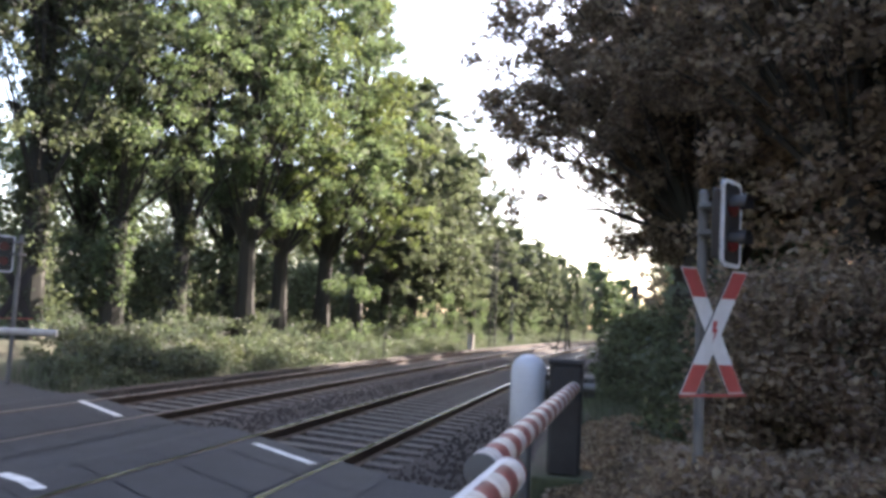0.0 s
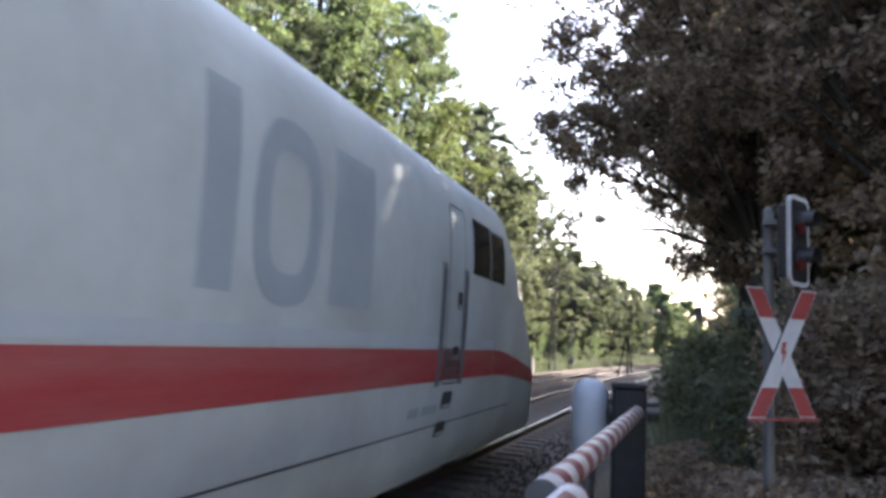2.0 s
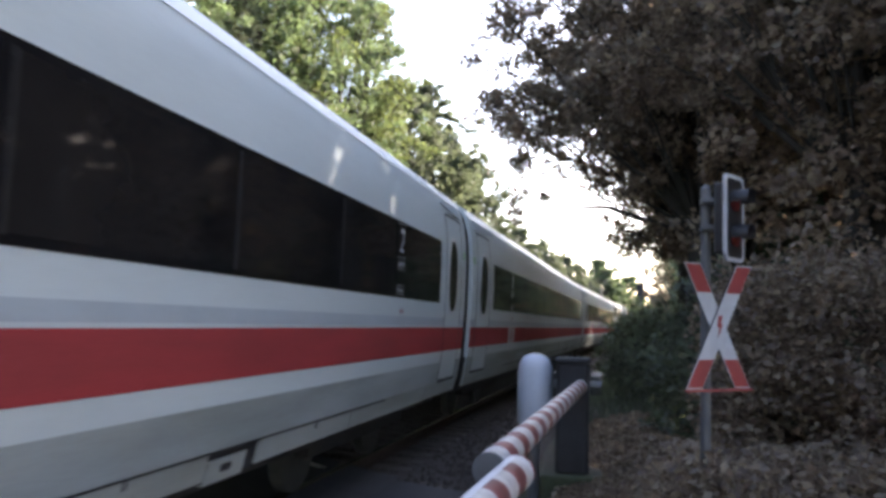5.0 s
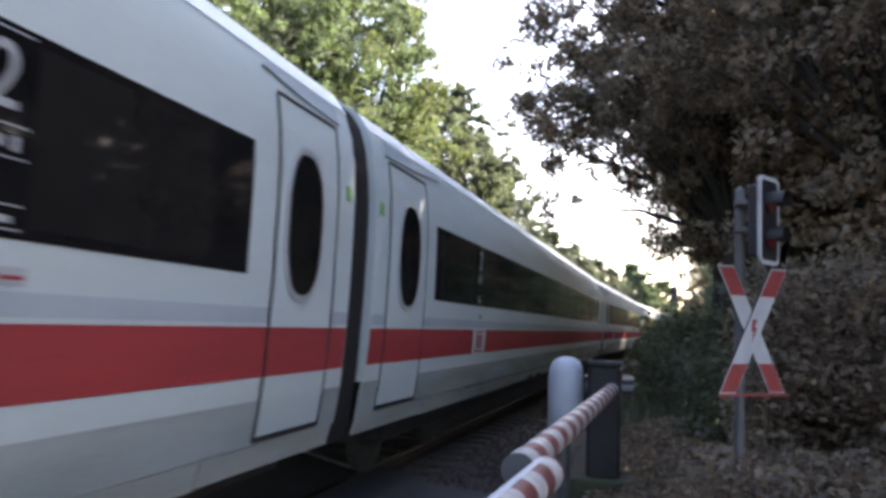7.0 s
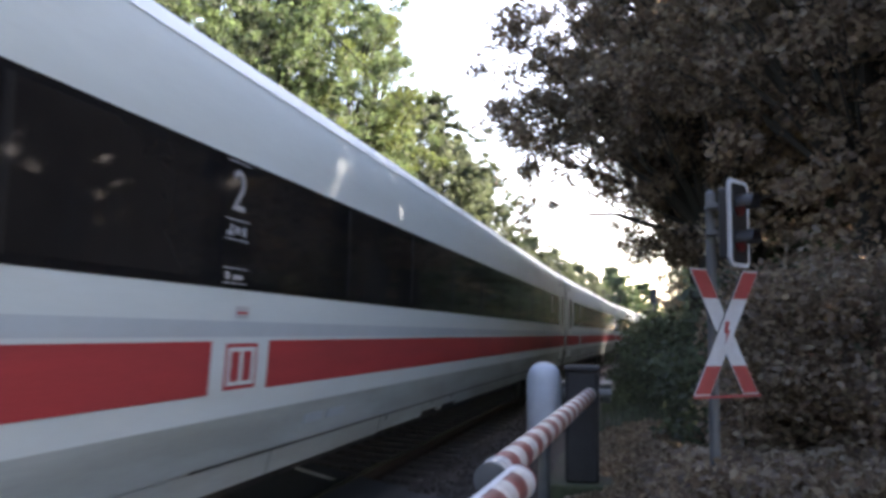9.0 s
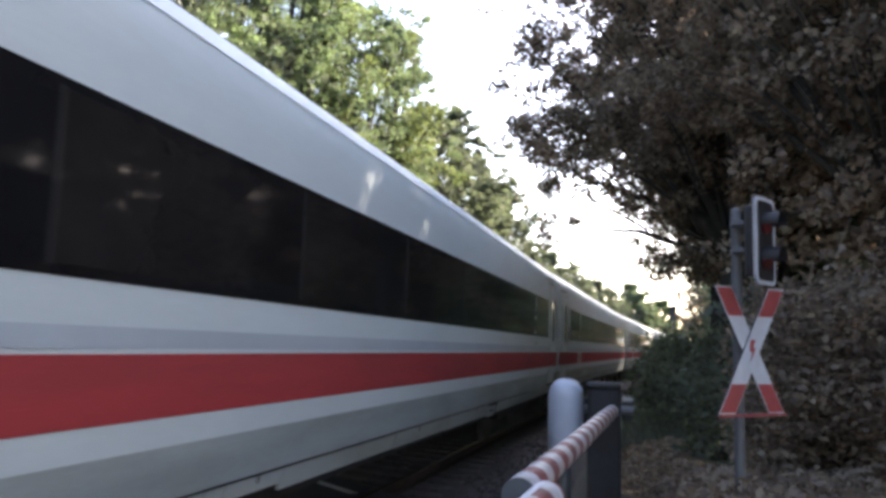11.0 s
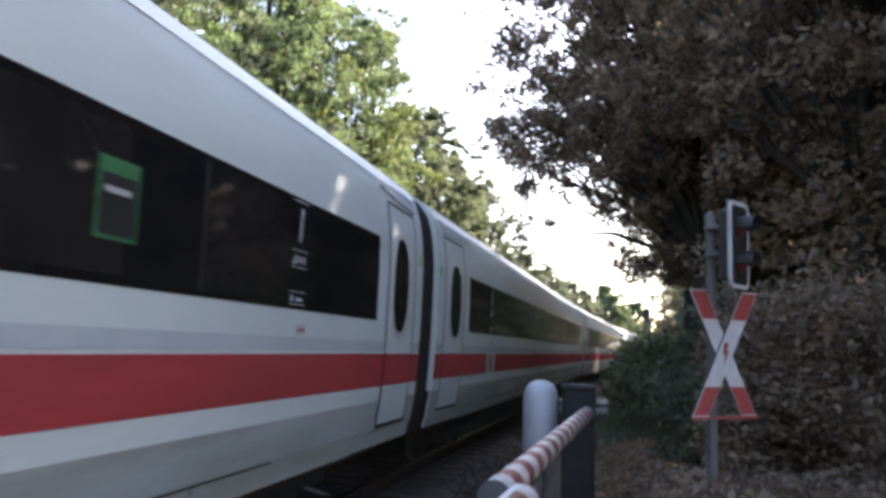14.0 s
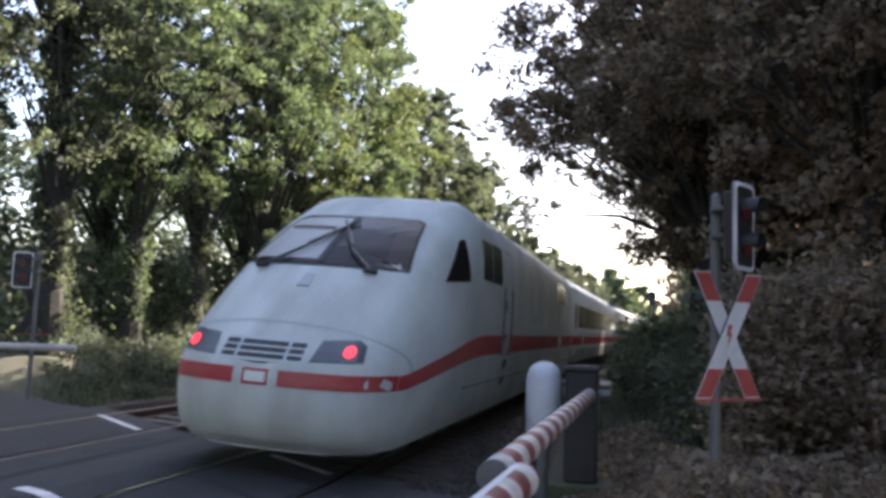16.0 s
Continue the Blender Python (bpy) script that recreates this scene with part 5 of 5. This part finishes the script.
build_barrier_machine(pose(-0.86, -4.5, 0.0, 0, 0, 180), "grey barrier drive casing behind the near boom")

# far side booms
_b2, _l2 = build_boom((-13.0, 13.5, 1.05), (-10.7, 14.27, 1.05), lambda f: 0.07, "red and white half-barrier boom beyond the far track", True)
part("pale_strip", Shape().sheet([[(0.073 * math.cos(radians(a)), y, 0.073 * math.sin(radians(a))) for a in range(-70, 100, 12)] for y in (0.02, 0.6, 1.2, 1.8, _l2 - 0.02)]), M_boomwhite, _b2, "pale strip along the boom", smooth=True)
build_barrier_machine(pose(-13.2, 13.4, 0.0, 0, 0, 108), "grey barrier drive casing beyond the far track")


def build_scanner():
    t = thing("radar_scanner", pose(-1.0, 9.95, 0.0), "white domed radar scanner on a short post beside the track", "radar scanner")
    prof = [(0.19, 0.50), (0.21, 0.53), (0.212, 0.80), (0.212, 1.10), (0.205, 1.17), (0.185, 1.235), (0.15, 1.285), (0.10, 1.318), (0.05, 1.333), (0.004, 1.336)]
    sh = Shape()
    sh.tube([(0, 0, z) for r, z in prof], [r for r, z in prof], 28)
    part("dome", sh, M_dome, t, "white fibreglass dome", smooth=True)
    part("rear_fin", Shape().box(0.20, 0.255, -0.06, 0.06, 0.72, 1.12, None, 0.015), M_black, t, "black rear housing")
    part("collar", Shape().tube([(0, 0, 0.44), (0, 0, 0.51)], 0.16, 20), M_grey, t, "grey collar")
    part("post", Shape().tube([(0, 0, -0.45), (0, 0, 0.45)], 0.07, 14), M_steel, t, "steel post")


build_scanner()


def build_cross(m, label):
    """A standing crossing sign: two crossed boards with ends cut level."""
    t = thing("crossing_sign", m, label, "crossing sign", "crossing signs")
    H, W, B = 1.08, 0.31, 0.20
    for sgn in (1, -1):
        arm = part("arm", Shape().add([(-sgn * W - B / 2, -0.012 * sgn, -H / 2), (-sgn * W + B / 2, -0.012 * sgn, -H / 2), (sgn * W + B / 2, -0.012 * sgn, H / 2), (sgn * W - B / 2, -0.012 * sgn, H / 2),
                                           (-sgn * W - B / 2, -0.012 * sgn + 0.01, -H / 2), (-sgn * W + B / 2, -0.012 * sgn + 0.01, -H / 2), (sgn * W + B / 2, -0.012 * sgn + 0.01, H / 2), (sgn * W - B / 2, -0.012 * sgn + 0.01, H / 2)],
                                          [(0, 1, 2, 3), (4, 5, 6, 7), (0, 1, 5, 4), (2, 3, 7, 6), (1, 2, 6, 5), (0, 3, 7, 4)]), M_under, t, "arm with dark back")
        f = lambda z: sgn * W * z / (H / 2)
        vs = [(f(z) + q * (B / 2 - 0.002), -0.012 * sgn - 0.0015, z) for z, q in ((-H / 2, -1), (-H / 2, 1), (H / 2, 1), (H / 2, -1))]
        part("white_face", Shape().add(vs + [(a, b + 0.0012, c) for a, b, c in vs], [(0, 1, 2, 3), (4, 5, 6, 7), (0, 1, 5, 4), (1, 2, 6, 5), (2, 3, 7, 6), (3, 0, 4, 7)]), M_signwhite, arm, "white enamelled face")
        for z0, z1 in ((-H / 2 + 0.012, -H / 2 + 0.25), (H / 2 - 0.25, H / 2 - 0.012)):
            f = lambda z: sgn * W * z / (H / 2)
            y = -0.012 * sgn - 0.0045
            vs = [(f(z0) - B / 2 + 0.012, y, z0), (f(z0) + B / 2 - 0.012, y, z0), (f(z1) + B / 2 - 0.012, y, z1), (f(z1) - B / 2 + 0.012, y, z1)]
            part("red_end", Shape().add(vs + [(a, b - 0.002, c) for a, b, c in vs], [(0, 1, 2, 3), (4, 5, 6, 7), (0, 1, 5, 4), (1, 2, 6, 5), (2, 3, 7, 6), (3, 0, 4, 7)]), M_signred, arm, "red end")
    part("lower_edge", Shape().box(-W - B / 2, W + B / 2, -0.02, -0.008, -H / 2 - 0.022, -H / 2 - 0.002, None, 0.003), M_signred, t, "thin red bar along the foot")
    bolt = [(-0.02, 0.09), (0.035, 0.09), (0.005, 0.02), (0.035, 0.02), (-0.025, -0.10), (-0.005, -0.01), (-0.035, -0.01)]
    part("lightning_mark", Shape().add([(x, -0.0195, z) for x, z in bolt] + [(x, -0.017, z) for x, z in bolt], [tuple(range(7)), tuple(range(7, 14))] + [(i, (i + 1) % 7, 7 + (i + 1) % 7, 7 + i) for i in range(7)]), M_signred, t, "small red lightning arrow")
    return t


def build_light(m, label):
    t = thing("crossing_light", m, label, "traffic light", "crossing lights")
    W, H = 0.19, 0.37
    def rounded(w, h, r):
        out = []
        for cx, cz, a0 in ((w - r, h - r, 0), (-w + r, h - r, 90), (-w + r, -h + r, 180), (w - r, -h + r, 270)):
            out += [(cx + r * math.cos(radians(a0 + 22.5 * i)), cz + r * math.sin(radians(a0 + 22.5 * i))) for i in range(5)]
        return out
    up = Matrix.Rotation(radians(90), 4, 'X')
    part("board", Shape().prism(rounded(W, H, 0.06), -0.01, 0.012, up), M_black, t, "black backing board")
    o, i = rounded(W, H, 0.06), rounded(W - 0.032, H - 0.032, 0.045)
    n = len(o)
    vs = [(x, -0.014, z) for x, z in o] + [(x, -0.014, z) for x, z in i] + [(x, 0.012, z) for x, z in o]
    part("white_border", Shape().add(vs, [(k, (k + 1) % n, n + (k + 1) % n, n + k) for k in range(n)] + [(k, (k + 1) % n, 2 * n + (k + 1) % n, 2 * n + k) for k in range(n)]), M_signwhite, t, "white border")
    for z in (0.15, -0.15):
        part("lens", Shape().tube([(0, -0.03, z), (0, -0.013, z)], 0.09, 20), M_lampdark, t, "unlit dark lens")
        hood = [(0.10 * math.cos(radians(a)), 0.10 * math.sin(radians(a))) for a in range(-10, 191, 20)]
        part("visor", Shape().sheet([[(x, -0.014, z + h) for x, h in hood], [(x * 0.96, -0.16, z + h * 0.96) for x, h in hood]]), M_black, t, "black visor")
    part("housing", Shape().box(-0.12, 0.12, 0.012, 0.13, -0.30, 0.30, None, 0.02), M_black, t, "black lamp housing")
    return t


def build_post(x, y, top, label):
    t = thing("sign_post", pose(x, y, 0), label, "post", "sign posts")
    part("tube", Shape().tube([(0, 0, -0.5), (0, 0, top)], 0.045, 14), M_steel, t, "galvanised steel tube", smooth=True)
    part("cap", Shape().tube([(0, 0, top), (0, 0, top + 0.03)], [0.05, 0.02], 14), M_grey, t, "grey cap")
    for z in (2.56, 2.80):
        part("bracket", Shape().box(-0.05, 0.14, -0.2, 0.03, z, z + 0.04), M_steel, t, "steel bracket")


build_post(0.74, 7.62, 2.95, "galvanised steel post carrying crossing sign and light")
build_cross(pose(0.835, 7.50, 1.715, 0, 0, 42), "red and white diagonal crossing sign on a steel post")
build_light(pose(0.93, 7.26, 2.63, 0, 0, 60), "black crossing light board with white border, unlit")
build_post(-11.865, 14.455, 2.95, "steel post carrying the far crossing light")
build_cross(pose(-11.945, 14.56, 1.84, 0, 0, 252), "red and white diagonal crossing sign seen from behind")
build_light(pose(-12.07, 14.25, 2.58, 0, 0, 44), "crossing light board with white border beyond the far track")


# ---- railway furniture ----
def lattice(sh, x, y, z0, z1, w0, w1, step=0.5, r=0.02):
    n = int((z1 - z0) / step)
    def c(k, i):
        f = i / n
        w = w0 + (w1 - w0) * f
        return (x + (w if k in (0, 3) else -w), y + (w if k in (0, 1) else -w), z0 + (z1 - z0) * f)
    for k in range(4):
        sh.tube([c(k, 0), c(k, n)], r * 1.5, 4)
        for i in range(n):
            sh.tube([c(k, i), c((k + 1) % 4, i + 1)], r * 0.7, 4, False)
            sh.tube([c(k, i), c((k + 1) % 4, i)], r * 0.6, 4, False)


def build_mast(s, off, label):
    x, y = on_track(s, off)
    z = ground_level(x, y)
    t = thing("catenary_mast", pose(x, y, z), label, "catenary mast", "catenary masts")
    sh = Shape()
    lattice(sh, 0, 0, -0.1, 8.4, 0.22, 0.12)
    part("lattice", sh, M_darksteel, t, "dark steel lattice")
    part("footing", Shape().box(-0.4, 0.4, -0.4, 0.4, -0.4, 0.12, None, 0.03), M_sleeper, t, "concrete footing")
    reach = -(off + SPACING) if off < 0 else -off
    arm = Shape().tube([(0, 0, 7.5), (reach, 0, 6.9)], 0.035, 8).tube([(0, 0, 6.0), (reach, 0, 6.9)], 0.035, 8).tube([(0, 0, 6.05), (reach + 0.3, 0, 5.85)], 0.025, 8)
    part("cantilever", arm, M_darksteel, t, "steel cantilever arm")
    for zz in (7.5, 6.0):
        ins = Shape()
        for k in range(5):
            ins.tube([(0.3 + k * 0.09, 0, zz + (-0.06 if zz > 7 else 0.1) * (0.3 + k * 0.09)), (0.34 + k * 0.09, 0, zz + (-0.06 if zz > 7 else 0.1) * (0.34 + k * 0.09))], 0.07, 10)
        part("insulator", ins, M_bark, t, "brown ribbed insulator")


for _s, _o in ((60, -6.55), (118, -6.7), (14.0 - 58, -6.8)):
    build_mast(_s, _o, "lattice steel catenary mast beside the far track")
for _s, _o in ((112, 3.2), (60.0, 3.6)):
    build_mast(_s, _o, "lattice steel catenary mast beside the near track")


def build_wires(track):
    t = thing("overhead_wire", Matrix(), "thin dark overhead contact and carrier wires above the track", "overhead wire", "overhead wires")
    def run(zf, r):
        pts = []
        for i in range(120):
            s = -60 + 2.2 * i
            x, y = on_track(s, track + 0.25 + 0.0 * s)
            pts.append((x, y, zf(s)))
        return Shape().tube(pts, r, 5)
    part("contact_wire", run(lambda s: 5.46, 0.008), M_wire, t, "contact wire")
    part("carrier_wire", run(lambda s: 6.85 - 0.75 * (1 - ((((s + 2) % 58) - 29) / 29) ** 2), 0.007), M_wire, t, "sagging carrier wire")
    for i in range(40):
        s = -40 + 5.2 * i
        x, y = on_track(s, track + 0.25)
        part("dropper", Shape().tube([(x, y, 5.46), (x, y, 6.85 - 0.75 * (1 - ((((s + 2) % 58) - 29) / 29) ** 2))], 0.004, 4), M_wire, t)


build_wires(NEAR)
build_wires(FAR)


def build_signal(x, y, z0, top, label, turn=0):
    t = thing("railway_signal", pose(x, y, z0, 0, 0, turn), label, "railway signal", "railway signals")
    h = top - z0
    part("mast", Shape().tube([(0, 0, -0.4), (0, 0, h - 0.9)], 0.07, 10), M_steel, t, "steel mast")
    part("screen", Shape().box(-0.44, 0.44, -0.05, 0.05, h - 1.9, h, None, 0.03), M_black, t, "black signal screen")
    for k, dz in enumerate((0.3, 0.75, 1.2)):
        part("lamp_hood", Shape().tube([(0.0, -0.22, h - dz), (0.0, -0.05, h - dz)], 0.12, 14), M_black, t, "black lamp hood")
    part("ladder", Shape().tube([(0.2, 0.1, 0), (0.2, 0.1, h - 1.5)], 0.02, 6).tube([(-0.2, 0.1, 0), (-0.2, 0.1, h - 1.5)], 0.02, 6), M_steel, t, "ladder rails")
    part("cabinet", Shape().box(-0.25, 0.25, -0.2, 0.2, 0.0, 1.1, None, 0.03), M_grey, t, "grey foot cabinet")


build_signal(-8.96, 71.9, -0.3, 5.85, "black-screened railway signal beside the far track")
build_signal(2.55, 115.0, 0.0, 7.85, "tall railway signal with a black screen beside the near track")


def build_tripod():
    x, y = -3.65, 62.0
    t = thing("steel_trestle", pose(x, y, -0.30), "dark steel A-shaped trestle standing between the tracks", "trestle")
    for a, b in ((-0.62, -0.3), (0.05, 0.4), (0.45, -0.3)):
        part("leg", Shape().tube([(a, b, 0), (a * 0.12, b * 0.15, 2.95)], 0.06, 8), M_under, t, "dark steel leg")
    part("crosspiece", Shape().tube([(-0.42, -0.2, 1.0), (0.3, -0.2, 1.0)], 0.03, 6), M_darksteel, t, "lower crosspiece")
    part("crosspiece", Shape().tube([(-0.2, 0, 2.0), (0.15, 0, 2.0)], 0.03, 6), M_darksteel, t, "upper crosspiece")


build_tripod()


def build_cabinet(x, y, w, h, label):
    z = ground_level(x, y)
    t = thing("trackside_cabinet", pose(x, y, z), label, "cabinet", "trackside cabinets")
    part("casing", Shape().box(-w / 2, w / 2, -0.18, 0.18, 0.05, h, None, 0.03), M_boomwhite, t, "pale grey casing")
    part("lid", Shape().box(-w / 2 - 0.03, w / 2 + 0.03, -0.21, 0.21, h, h + 0.05, None, 0.02), M_grey, t, "lid")
    part("foot", Shape().box(-w / 2 + 0.03, w / 2 - 0.03, -0.15, 0.15, -0.3, 0.05), M_sleeper, t, "concrete foot")


build_cabinet(-9.45, 54.4, 0.4, 1.25, "pale grey trackside relay cabinet beside the track")


def build_stake(x, y, h, label):
    z = ground_level(x, y)
    t = thing("marker_post", pose(x, y, z), label, "post", "marker posts")
    part("stake", Shape().tube([(0, 0, -0.3), (0.02, 0, h)], 0.035, 8), M_darksteel, t, "dark steel stake")
    part("cap", Shape().tube([(0.02, 0, h), (0.02, 0, h + 0.04)], [0.045, 0.02], 8), M_steel, t, "cap")


build_stake(-10.02, 35.3, 1.9, "thin dark marker post in the bank weeds")
build_stake(-8.4, 66.0, 1.3, "thin pale marker post beside the far track")
for _k in range(7):
    build_stake(0.35 + 0.05 * _k, 22.0 + 4.5 * _k, 1.35, "dark fence post beside the near track")


def build_trough():
    sh = Shape()
    rows = []
    for i in range(90):
        s = 12 + i * 1.0
        r = []
        for o, z in ((-SPACING - 2.25, -0.30), (-SPACING - 2.25, -0.10), (-SPACING - 2.52, -0.10), (-SPACING - 2.52, -0.30)):
            x, y = on_track(s, o)
            r.append((x, y, z))
        rows.append(r)
    t = part("cable_trough", sh.sheet(rows), M_ballast)
    tagged(t, "dark brown concrete cable trough along the far track", "cable trough", kind="structure")


build_trough()

motions()
